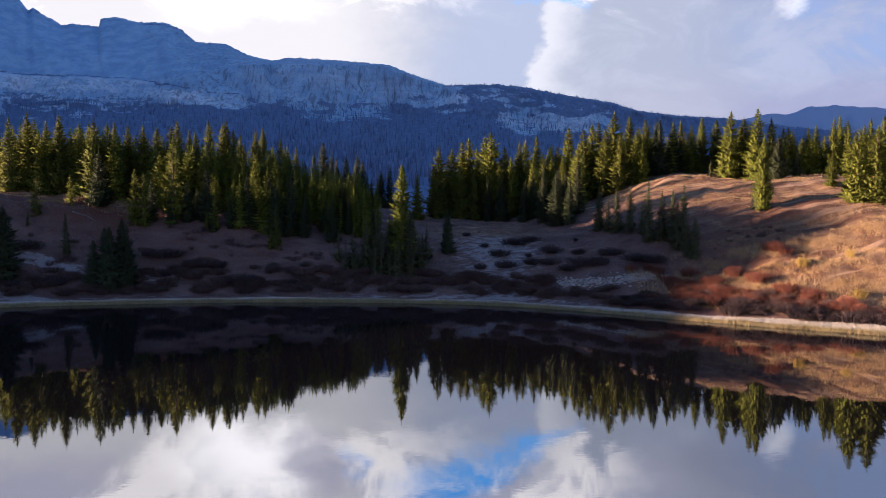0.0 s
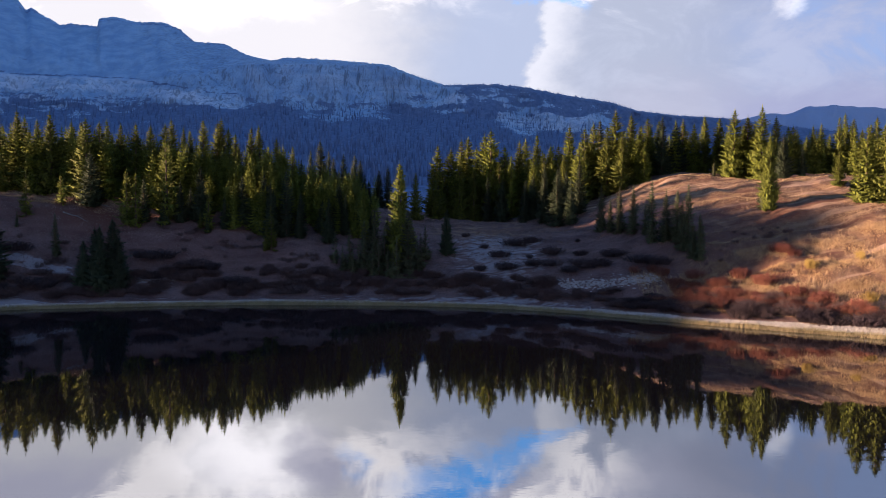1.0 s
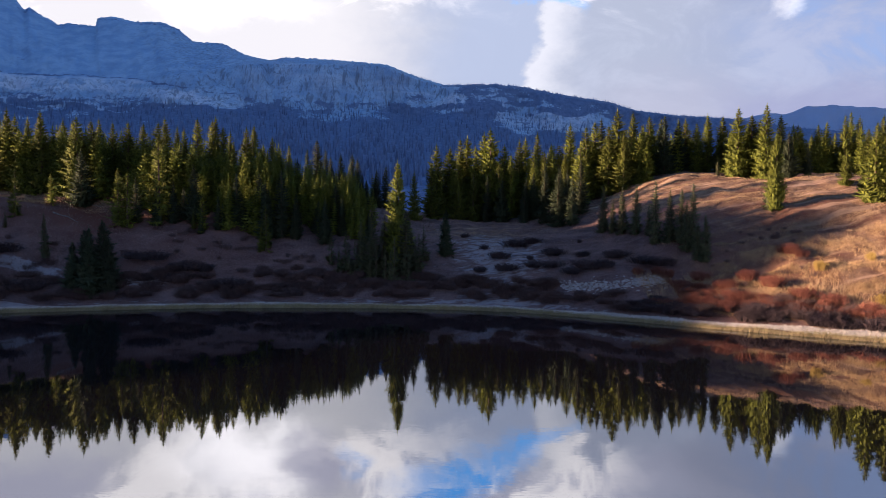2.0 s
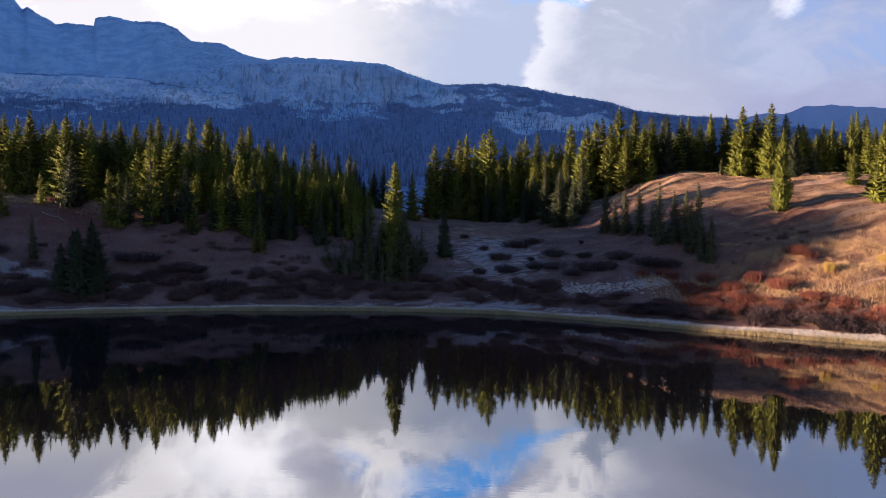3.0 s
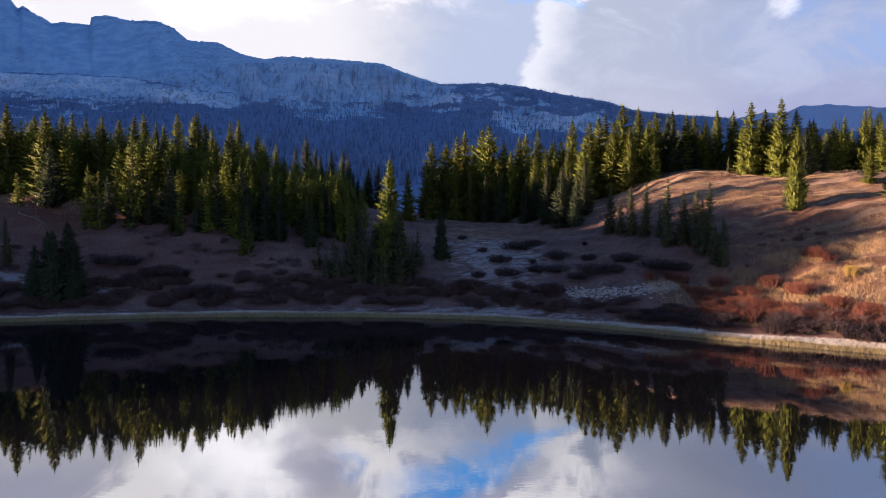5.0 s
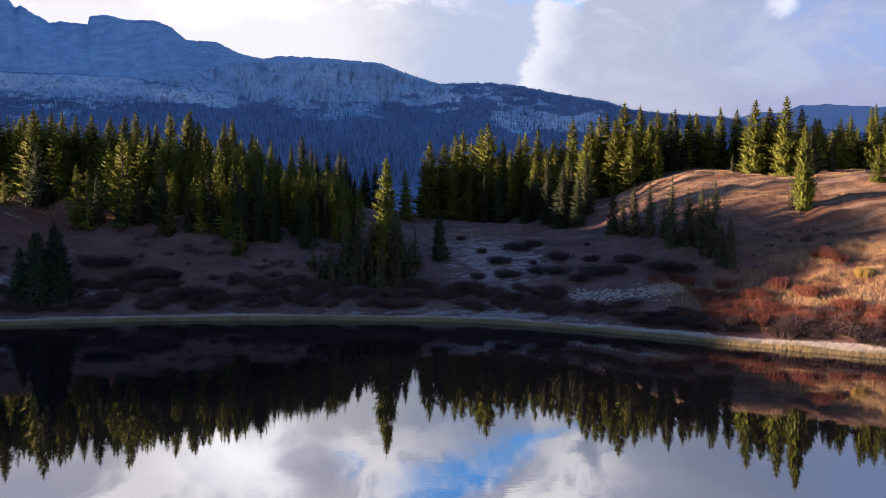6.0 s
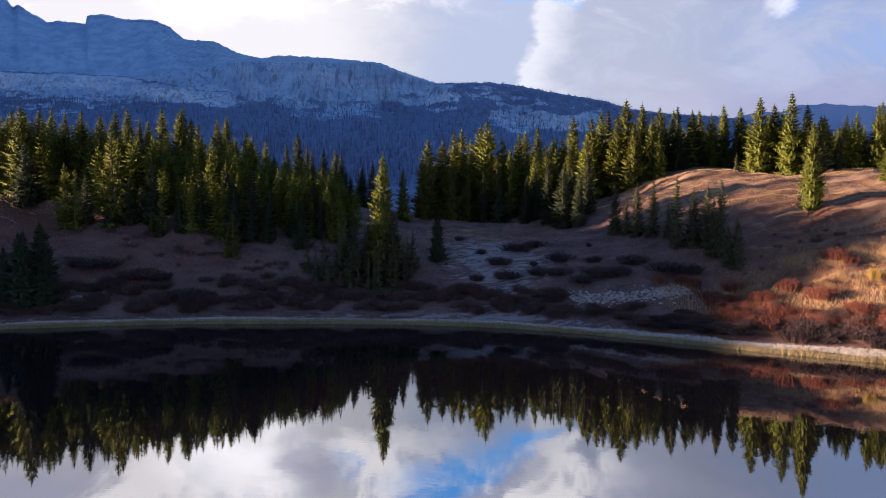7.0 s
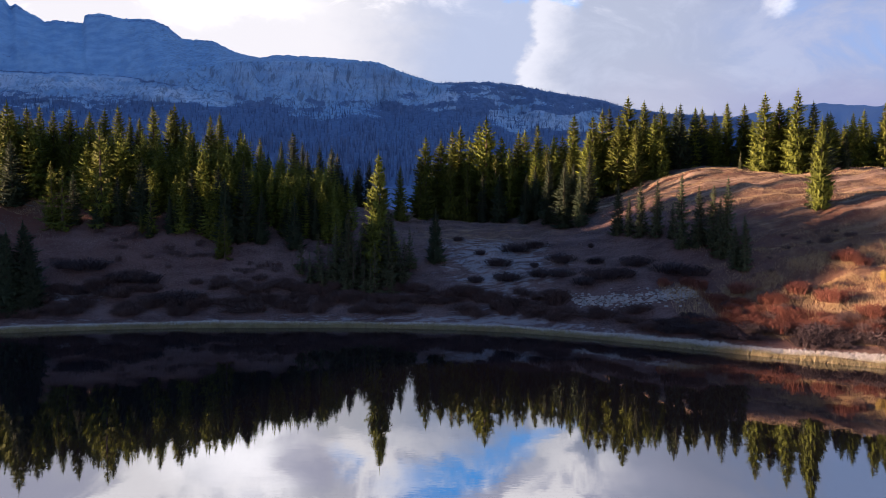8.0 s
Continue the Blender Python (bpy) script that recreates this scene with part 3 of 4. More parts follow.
    trunk.materials.append(BARK)
    return trunk, crown


FULL = [spruce_meshes(11 + k, g, 27, False, SPRUCE, 6) for k, g in enumerate((1.8, 2.15, 1.95, 2.35, 1.65, 2.05))]
THIN = [spruce_meshes(31 + k, g, 28, True, SPRUCE, 6) for k, g in enumerate((1.8, 2.0))]
YOUNG = [spruce_meshes(51 + k, g, 23, False, FROSTED) for k, g in enumerate((2.0, 2.3, 1.7))]
SHADED_FULL = [spruce_meshes(61 + k, g, 25, False, SHADED_SPRUCE, 6) for k, g in enumerate((1.95, 2.25, 1.75))]
BROAD = [spruce_meshes(71 + k, g, 30, False, SHADED_SPRUCE, 8, 0.72) for k, g in enumerate((2.6, 2.3))]
DEEP = [spruce_meshes(81 + k, g, 17, False, SPRUCE, 2) for k, g in enumerate((1.9, 2.3))]
SCREEN = [spruce_meshes(85 + k, g, 15, False, SPRUCE, 1, 0.6) for k, g in enumerate((1.15, 1.35))]
COLUMN = [spruce_meshes(91, 1.95, 38, False, SPRUCE, 8, 0.62)]
SPIRE = [spruce_meshes(95 + k, g, 22, True, FROSTED, 6, 0.95) for k, g in enumerate((2.0, 2.4))]


def spruce(kinds, x, y, height, rng, label, group, girth=1.0):
    ob = new("spruce")
    trunk, crown = rng.choice(kinds)
    h = height / 10.1
    ob.matrix_basis = Matrix.LocRotScale((x, y, float(land(x, y)) - 0.05), Euler((0, 0, rng.uniform(0, 6.283))), (h * girth, h * girth, h))
    for name, me in (("trunk", trunk), ("crown", crown)):
        p = new(name, me)
        p.parent = ob
    return tagged(ob, label, "tree", group)


SLOPE_FIRS = (
    (-55.5, 86.6, 6.3), (-53.5, 91.1, 4.4), (-42.9, 88.2, 7.7), (-41.6, 88.0, 7.4), (-38.1, 89.7, 12.1), (-31.9, 88.6, 5.6),
    (-33.1, 88.7, 2.5), (-48.3, 81.0, 5.6), (-52.1, 75.1, 8.8), (-40.5, 76.6, 7.9), (-42.4, 76.7, 6.0), (-39.3, 77.6, 8.4), (-41.4, 77.4, 7.2), (-38.4, 76.9, 6.6), (-39.8, 76.2, 4.8),
    (-22.6, 85.8, 6.1), (-23.3, 85.9, 3.5), (-55.2, 84.2, 2.1),
)

CENTRE_FIRS = (
    (-13.9, 84.1, 4.3), (-11.9, 83.5, 5.1), (-10.0, 83.2, 6.6), (-8.6, 83.0, 8.0), (-10.7, 82.8, 4.4), (-6.8, 81.5, 4.4),
    (-5.7, 81.6, 5.4), (-5.4, 84.3, 13.8), (-4.3, 82.3, 8.5), (-3.1, 82.9, 4.5), (-2.2, 86.4, 4.5), (0.7, 87.4, 6.3),
    (-6.4, 84.7, 7.0), (-8.0, 82.1, 5.7), (-3.8, 84.3, 5.2), (-12.7, 82.8, 3.5), (-9.5, 84.2, 5.2), (-7.4, 83.6, 6.2),
    (-4.9, 83.1, 5.9), (-2.7, 83.6, 4.9), (-11.3, 82.0, 3.3), (-8.7, 81.5, 3.4), (-6.1, 81.1, 4.0), (-3.9, 81.3, 3.8),
    (-7.2, 85.1, 6.5), (-4.2, 84.5, 7.2),
)

HILL_FIRS = (
    (22.1, 89.8, 6.5), (23.0, 88.4, 4.6), (23.8, 87.0, 6.3), (25.3, 85.7, 6.5), (26.4, 81.6, 7.9), (26.5, 84.3, 4.1),
    (27.8, 80.5, 6.4), (28.9, 79.7, 6.5), (29.7, 78.2, 7.9), (28.9, 78.1, 6.1), (29.8, 74.8, 5.3), (29.1, 75.3, 4.2),
    (46.1, 109.6, 2.8), (41.6, 82.5, 9.7), (41.1, 83.1, 4.8),
)

WOOD_SKIRT = (
    (-36.6, 90.2, 7.3), (-34.8, 89.8, 8.4), (-30.3, 89.6, 7.3), (-28.0, 89.4, 8.5), (-26.3, 89.6, 7.0), (-22.6, 89.0, 6.7),
    (-21.2, 90.3, 8.5), (-19.3, 90.3, 7.3), (-17.3, 89.9, 6.5), (-15.8, 89.7, 6.0), (-13.5, 91.9, 6.5), (-11.7, 91.1, 6.4),
    (-40.5, 90.0, 7.5), (-29.5, 89.4, 4.6), (-25.4, 90.4, 8.3), (-13.9, 89.7, 4.6), (-10.1, 90.9, 5.9), (-19.3, 88.6, 5.5),
    (-38.7, 89.6, 6.5), (-33.1, 89.9, 7.6), (-31.7, 89.8, 6.0), (-27.1, 89.4, 4.7), (-23.9, 89.5, 7.1), (-15.0, 92.0, 7.4),
    (-59.4, 96.0, 10.4), (-49.5, 92.7, 9.1),
)

EDGE_FIRS = (
    (53.4, 78.3, 9.2), (51.7, 79.2, 9.4), (55.5, 80.3, 5.1), (53.3, 83.7, 3.3), (53.8, 88.0, 4.7), (7.8, 110.1, 7.8),
    (10.0, 108.2, 7.2), (14.8, 105.4, 7.4), (17.4, 97.9, 8.6), (16.0, 101.4, 8.8), (19.2, 96.4, 7.4), (21.3, 100.6, 8.4), (18.6, 102.6, 8.2), (13.2, 103.6, 6.4), (6.8, 116.2, 7.2), (-4.3, 105.9, 7.8),
    (22.3, 108.3, 7.9), (20.3, 105.8, 6.7), (13.9, 106.9, 6.3),
)

LEFT_WOOD_BACK = (
    (-64.1, 94.0, 11.1), (-63.3, 97.0, 11.7), (-64.9, 101.0, 11.0), (-64.2, 103.0, 10.7), (-57.8, 96.0, 12.1), (-60.5, 106.0, 10.9),
    (-52.0, 95.0, 11.8), (-60.0, 108.0, 11.3), (-52.2, 99.0, 10.8), (-54.2, 105.0, 11.4), (-50.1, 101.0, 11.1), (-46.3, 98.0, 11.4),
    (-46.3, 103.0, 10.5), (-42.2, 99.0, 11.3), (-46.2, 111.0, 12.1), (-42.3, 106.0, 10.3), (-42.8, 110.0, 10.4), (-39.0, 106.0, 11.7),
    (-37.4, 108.0, 11.8), (-36.8, 108.0, 12.2), (-35.6, 108.0, 10.4), (-33.1, 104.0, 10.1), (-32.4, 110.0, 10.5), (-31.7, 112.0, 10.9),
    (-28.6, 112.0, 9.3), (-26.8, 116.0, 8.7), (-27.9, 104.0, 8.3),
)

LEFT_WOOD_DIP = (
    (-24.4, 120.0, 8.2), (-23.4, 124.0, 11.2), (-21.4, 122.0, 8.9), (-19.8, 118.0, 7.4), (-18.9, 124.0, 8.8), (-16.2, 120.0, 8.9),
    (-14.7, 116.0, 8.2), (-12.7, 112.0, 5.1), (-11.3, 116.0, 6.8), (-9.9, 118.0, 7.8), (-32.1, 102.0, 8.4), (-25.9, 106.0, 6.6),
    (-23.5, 108.0, 6.0), (-13.4, 112.0, 6.2), (-18.4, 112.0, 5.9), (-28.1, 104.0, 7.3), (-38.6, 100.0, 8.5), (-43.0, 100.0, 8.0),
    (-48.4, 100.0, 7.5), (-50.9, 98.0, 8.1),
)

MID_WOOD = (
    (-0.8, 114.0, 12.7), (-1.6, 110.0, 9.3), (1.6, 116.0, 12.9), (3.5, 120.0, 14.4), (4.9, 122.0, 15.2), (6.1, 116.0, 13.0),
    (7.7, 116.0, 15.5), (8.6, 114.0, 15.9), (9.9, 112.0, 10.6), (11.2, 116.0, 13.4), (12.0, 112.0, 11.1), (14.0, 118.0, 13.8),
    (15.7, 122.0, 13.7), (18.2, 124.0, 14.3), (17.6, 112.0, 10.0), (19.8, 118.0, 11.5), (20.8, 116.0, 11.1), (20.8, 110.0, 8.7),
    (24.7, 126.0, 14.5), (15.6, 110.0, 9.7), (3.0, 112.0, 9.7), (5.5, 112.0, 9.5),
)

CREST_WOOD = (
    (25.0, 114.0, 13.2), (22.4, 106.0, 10.5), (27.1, 116.0, 13.3), (28.7, 118.0, 13.2), (28.5, 112.0, 12.1), (30.5, 114.0, 13.9),
    (30.6, 110.0, 9.8), (35.0, 120.0, 12.0), (36.0, 118.0, 9.5), (34.4, 110.0, 7.5), (38.7, 122.0, 11.0), (38.8, 116.0, 9.9),
    (38.7, 114.0, 10.2), (41.9, 116.0, 9.4), (44.6, 120.0, 10.7), (46.7, 120.0, 10.3), (47.9, 118.0, 11.4), (49.6, 116.0, 10.9),
    (53.0, 120.0, 8.6), (48.2, 107.0, 11.5), (51.2, 110.0, 8.4), (50.9, 108.0, 10.1),
)

EAST_WOOD = (
    (52.2, 108.0, 9.2), (51.2, 104.0, 11.7), (53.5, 104.0, 9.8), (52.6, 100.0, 7.0), (55.5, 104.0, 8.0), (58.5, 108.0, 8.2),
    (55.6, 100.0, 5.2), (63.1, 112.0, 8.1), (61.8, 108.0, 8.0), (62.0, 106.0, 8.8), (67.0, 112.0, 7.9), (63.7, 104.0, 9.9),
    (67.1, 108.0, 10.5), (65.9, 104.0, 10.0), (64.7, 100.0, 7.3), (64.7, 98.0, 8.4), (69.7, 104.0, 9.7), (69.1, 100.0, 9.7),
    (65.5, 96.0, 7.8),
)

planter = random.Random(4)
for rows, kinds, label, group in (
        (SLOPE_FIRS, YOUNG, "young green spruce standing alone on the dry slope", "spruces on the left slope"),
        (CENTRE_FIRS, YOUNG, "slender dark spruce in the clump above the lake shore", "spruce clump above the shore"),
        (HILL_FIRS, YOUNG, "dark green spruce on the flank of the grassy hill", "spruces on the hill flank"),
        (WOOD_SKIRT, SHADED_FULL, "spruce at the foot of the wood, its shade put into dark needles", "left spruce wood"),
        (EDGE_FIRS, FULL, "bushy green spruce at the edge of the wood", "spruces at the edge of the wood"),
        (LEFT_WOOD_BACK, FULL, "tall spruce with sunlit yellow-green top in dense wood", "left spruce wood"),
        (LEFT_WOOD_DIP, FULL, "dark shaded spruce in the dip of the wood", "left spruce wood"),
        (MID_WOOD, FULL, "tall spruce with sunlit top and shaded foot", "middle spruce wood"),
        (CREST_WOOD, FULL, "sunlit yellow-green spruce on the crest of the hill", "spruces on the hill crest"),
        (EAST_WOOD, FULL, "sunlit green spruce behind the grassy hill", "spruces behind the hill")):
    bright = label
    for x, y, h in rows:
        use, label = kinds, bright
        if rows in (SLOPE_FIRS, HILL_FIRS) and h > 8.5:
            use = FULL if rows is SLOPE_FIRS and h < 11 else THIN if rows is SLOPE_FIRS else COLUMN
        if rows is SLOPE_FIRS and y < 78.5:
            use = BROAD
        if rows is SLOPE_FIRS and y > 85 and h < 11:
            use = THIN
        if rows is WOOD_SKIRT:
            x, y, h = x + planter.uniform(-0.6, 0.6), y + planter.uniform(-1.6, 1.6), h * planter.uniform(0.5, 1.1)
        slim = 1.16 if rows in (MID_WOOD, CREST_WOOD, EAST_WOOD) else 0.84 if use is COLUMN or use is YOUNG else 1.02
        if rows is CENTRE_FIRS:
            use, slim = (COLUMN, 0.88) if h > 12 else (YOUNG, 0.95) if h > 6.4 else (BROAD, 0.72) if x > 0 else (SPIRE, 0.95)
        if rows is EDGE_FIRS and x > 50:
            slim = 1.3
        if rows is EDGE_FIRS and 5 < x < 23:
            use, label = SHADED_FULL, "spruce at the foot of the middle wood, shade put into dark needles"
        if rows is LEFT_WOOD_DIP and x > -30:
            use = SHADED_FULL
        # darker needles paint shade onto some of the hill's trees
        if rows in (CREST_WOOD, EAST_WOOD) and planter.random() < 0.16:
            use, label = SHADED_FULL, "spruce among the sunlit ones on the hill, shade put into dark needles"
        spruce(use, x, y, h, planter, label, group, slim * planter.uniform(0.95, 1.25))


def wood(name, patches, label, rng, kinds=DEEP):
    """Many spruces that stand too deep to be told apart, as one mass."""
    verts, faces, normals, base = [], [], [], 0
    for x0, x1, y0, y1, tall, count in patches:
        for k in range(count):
            x, y = rng.uniform(x0, x1), rng.uniform(y0, y1)
            y += float(1.6 * waves(x, 0.0, 9.0, 5)) if kinds is DEEP else 0.0
            if shore_distance(x, y) < 3:
                continue
            me = rng.choice(kinds)[1]
            v = np.empty(len(me.vertices) * 3, np.float32)
            me.vertices.foreach_get("co", v)
            h, g, a = tall * rng.uniform(0.74, 1.0) / 10, rng.uniform(0.95, 1.25), rng.uniform(0, 6.283)
            v = v.reshape(-1, 3) * (h * g, h * g, h)
            v = np.stack([v[:, 0] * math.cos(a) - v[:, 1] * math.sin(a) + x, v[:, 0] * math.sin(a) + v[:, 1] * math.cos(a) + y, v[:, 2] + float(land(x, y))], 1)
            verts.append(v)
            u = CROWN_NORMALS[me.name]
            normals.append(np.stack([u[:, 0] * math.cos(a) - u[:, 1] * math.sin(a), u[:, 0] * math.sin(a) + u[:, 1] * math.cos(a), u[:, 2]], 1))
            faces.append(np.arange(len(v)).reshape(-1, 3) + base)
            base += len(v)
    ob = mesh_object(name, np.concatenate(verts), np.concatenate(faces), SPRUCE, smooth=False)
    soft_normals(ob.data, np.concatenate(normals))
    return tagged(ob, label, "forest", kind="stuff")


wood("deep_wood", ((-46, -24, 98, 104, 8.6, 40), (-45, -35, 94, 98.5, 9.4, 24), (-35, -24, 93, 98, 8.6, 26), (-34, -11, 91, 96, 7.2, 60), (-24, -11, 95, 99, 6.4, 20), (-66, -49, 95, 99, 10.0, 45), (-31, -10, 88.8, 91.2, 6.8, 24), (-78, -65, 97, 112, 9.8, 35), (-24, -10, 96, 106, 6.8, 30), (-68, -48, 98.5, 114, 9.8, 75), (-72, -30, 106, 124, 7.6, 40), (-30, -12, 106, 128, 6.0, 24), (0, 26, 113, 132, 11.0, 60), (26, 70, 113, 134, 9.4, 110), (58, 82, 94, 118, 8.0, 26)), "dark spruces deep in the woods round the lake", planter)
# an unseen wood added on the shore beyond the view to shade the hollow and the hill's flank; its tops rise and dip to
# shape that shade
def shade_wood_rows():
    rows = []
    for k in range(1250):
        x, y = planter.uniform(-112, -92), planter.uniform(46, 88)
        line = y - 0.105 * (x + 100)
        if not 50 < line < 84 or shore_distance(x, y) < 2:
            continue
        top = float(np.interp(line, (50, 54, 56.5, 58, 59.0, 64, 65, 67, 68, 72.8, 73.3, 76.0, 76.5, 77.6, 80.3, 80.9, 82.6, 84),
                              (16.0, 17.5, 19.0, 24.0, 27.8, 28.3, 26.5, 27.0, 27.6, 28.2, 19.0, 19.0, 33.0, 33.0, 30.0, 19.0, 14.0, 13.0))) * planter.uniform(0.95, 1.03) - 0.1235 * (x + 100)
        tall = (top - float(land(x, y))) / 0.9
        if tall > 2.5:
            rows.append((x, x + 0.01, y, y + 0.01, tall, 1))
    return rows


wood("west_wood", shade_wood_rows(), "unseen tall spruces added on the west shore to shape the shade", planter, SCREEN)


# ---- shrubs ----
def stone_line(x):
    """Where the strip of pale stones runs across the hollow's foot."""
    return np.interp(x, (14.0, 20.0, 25.0), (76.5, 74.0, 73.9))


def shrub_mesh(seed, stems, leafy, mat):
    """A shrub about 1 m tall and 2 m across, standing on the origin: many bent twigs with small leaves."""
    rng = random.Random(seed)
    verts, faces = [], []
    for k in range(stems):
        a, r = rng.uniform(0, 6.283), rng.random() ** 0.6
        lobe = 0.85 + 0.2 * math.sin(3 * a + seed) + 0.15 * math.sin(5 * a + 2 * seed)
        r *= lobe
        foot = Vector((math.cos(a) * r * 0.7, math.sin(a) * r * 0.7, -0.06))
        h = (1.05 - 0.45 * r * r) * rng.uniform(0.6, 1.05) * (0.6 + 0.4 * lobe)
        tip = Vector((math.cos(a) * r * 1.05 + rng.uniform(-0.15, 0.15), math.sin(a) * r * 1.05 + rng.uniform(-0.15, 0.15), h))
        mid = foot.lerp(tip, 0.55) + Vector((rng.uniform(-0.08, 0.08), rng.uniform(-0.08, 0.08), 0.08))
        b = rng.uniform(0, 6.283)
        side = Vector((math.cos(b), math.sin(b), 0)) * 0.013
        i = len(verts)
        verts += [foot - side, foot + side, mid + side * 0.8, mid - side * 0.8, tip]
        faces += [(i, i + 1, i + 2, i + 3), (i + 3, i + 2, i + 4)]
        for j in range(leafy):
            p = mid.lerp(tip, rng.random()) if j % 3 else foot.lerp(mid, 0.4 + 0.6 * rng.random())
            d = Vector((rng.uniform(-1, 1), rng.uniform(-1, 1), rng.uniform(0.1, 1.2))).normalized() * rng.uniform(0.07, 0.15)
            s = d.orthogonal().normalized() * 0.020
            i = len(verts)
            verts += [p, p + d * 0.5 + s, p + d, p + d * 0.5 - s]
            faces += [(i, i + 1, i + 2, i + 3)]
    me = bpy.data.meshes.new("twigs")
    me.from_pydata([tuple(v) for v in verts], [], faces)
    me.materials.append(mat)
    return me


WILLOW = [shrub_mesh(101 + k, 280, 5, TWIGS) for k in range(4)]
RED = [shrub_mesh(121 + k, 280, 5, RED_TWIGS) for k in range(3)]
DWARF = [shrub_mesh(161 + k, 90, 5, TWIGS) for k in range(3)]
DARK_WILLOW = [shrub_mesh(171 + k, 320, 5, DARK_TWIGS) for k in range(3)]
GOLD = [shrub_mesh(141 + k, 140, 9, GOLD_LEAVES) for k in range(2)]


def shrub(name, kinds, x, y, width, height, rng, label, group):
    ob = new(name, rng.choice(kinds))
    ob.matrix_basis = Matrix.LocRotScale((x, y, float(land(x, y))), Euler((0, 0, rng.uniform(0, 6.283))), (width / 2, width / 2 * rng.uniform(0.7, 1.0), height))
    return tagged(ob, label, "shrub", group)


HOLLOW_SHRUBS = (
    (-52.9, 80.1, 4.3), (10.0, 89.0, 3.7), (12.3, 89.2, 3.2), (7.7, 85.1, 3.0), (8.2, 82.2, 3.1), (14.4, 84.4, 3.5),
    (11.6, 81.7, 3.2), (13.8, 81.4, 2.8), (4.9, 82.9, 1.8), (3.5, 94.6, 1.5), (5.9, 88.8, 1.3), (11.4, 84.2, 1.1), (18.1, 83.8, 2.2), (21.5, 81.1, 3.6),
    (24.1, 77.8, 4.2), (17.5, 79.5, 4.0), (15.6, 78.9, 3.0), (19.6, 78.9, 3.2), (-35.3, 79.8, 2.4), (-32.9, 80.0, 2.1), (-38.0, 82.6, 2.9), (-31.5, 82.0, 4.0),
    (-29.4, 82.2, 3.6), (-47.1, 75.8, 4.7), (-25.4, 80.2, 4.3), (-35.8, 82.7, 4.4), (-50.8, 74.2, 2.6), (25.7, 76.2, 3.4), (18.4, 87.5, 0.9))
for x, y, w in HOLLOW_SHRUBS:
    shrub("willow_shrub", DARK_WILLOW, x, y, w * 1.25, 0.4 + 0.17 * w, planter, "dark bare willow shrub in the frosty hollow", "willows in the hollow")
RED_SHRUBS = (
    (22.6, 76.0, 1.6), (25.4, 74.6, 2.6), (24.6, 75.3, 1.8), (28.3, 72.4, 3.0), (29.8, 69.7, 3.4), (32.5, 70.3, 3.2), (33.9, 68.1, 3.3),
    (35.4, 65.1, 3.3), (37.9, 72.4, 3.0), (37.3, 63.4, 3.0), (39.2, 60.9, 3.0), (29.9, 67.2, 3.0), (38.6, 71.2, 1.9))
for x, y, w in RED_SHRUBS:
    shrub("red_shrub", RED, x, y, w, 0.5 + 0.22 * w, planter, "russet red autumn shrub on the shore slope", "red shrubs on the slope")
for x, y, w in ((44.1, 68.3, 1.5), (40.9, 61.9, 1.9), (39.0, 68.5, 2.0)):
    shrub("yellow_shrub", GOLD, x, y, w, 0.5 + 0.3 * w, planter, "golden yellow shrub in the dry grass", "yellow shrubs")
# low brush on the shaded slope
for k in range(70):
    x = planter.uniform(-60, -8)
    y = float(soft_interp(x, SHORE_X, SHORE_Y)) + planter.uniform(8.0, 16.0 if x < -20 else 10.0)
    shrub("dwarf_willow", DWARF, x, y, planter.uniform(0.9, 2.4), planter.uniform(0.4, 0.75), planter, "low brown dwarf willow spreading on the slope", "dwarf willows on the slope")
for k in range(110):
    x = planter.uniform(25.5, 42)
    d = 5.0 + planter.random() * (6.5 - 0.36 * max(x - 24, 0))
    bare = planter.random() < 0.35
    shrub("willow_shrub" if bare else "red_shrub", WILLOW if bare else RED, x, float(soft_interp(x, SHORE_X, SHORE_Y)) + d, planter.uniform(1.0, 2.6), planter.uniform(0.4, 0.95), planter,
          "bare brown willow shrub among the red ones" if bare else "russet red autumn shrub on the shore slope", "red shrubs on the slope")
for k in range(36):
    x, y = planter.uniform(28, 42), planter.uniform(68, 79)
    if shore_distance(x, y) > 9:
        shrub("dwarf_willow", DWARF, x, y, planter.uniform(0.6, 1.7), planter.uniform(0.3, 0.6), planter, "low brown dwarf willow in the dry hill grass", "dwarf willows on the hill")
# thicket along the shore
for k in range(300):
    x = planter.uniform(-58, 40)
    d = planter.uniform(3.2, 8.0 if x < 20 else 6.0)
    y = float(soft_interp(x, SHORE_X, SHORE_Y)) + d
    red = x > 22 + planter.uniform(-3, 3) and d > 5.5
    w = planter.uniform(1.8, 4.0)
    low = 13 < x < 26
    if low and y > float(stone_line(x)) - 1.6:
        continue
    shrub("red_shrub" if red else "willow_shrub", RED if red else DARK_WILLOW if x > 20 else WILLOW, x, y, w, planter.uniform(0.4, 0.65) if low else planter.uniform(0.5, 1.15), planter,
          "russet red autumn shrub on the shore slope" if red else "dark bare willow shrub in the shore thicket", "red shrubs on the slope" if red else "shore thicket")


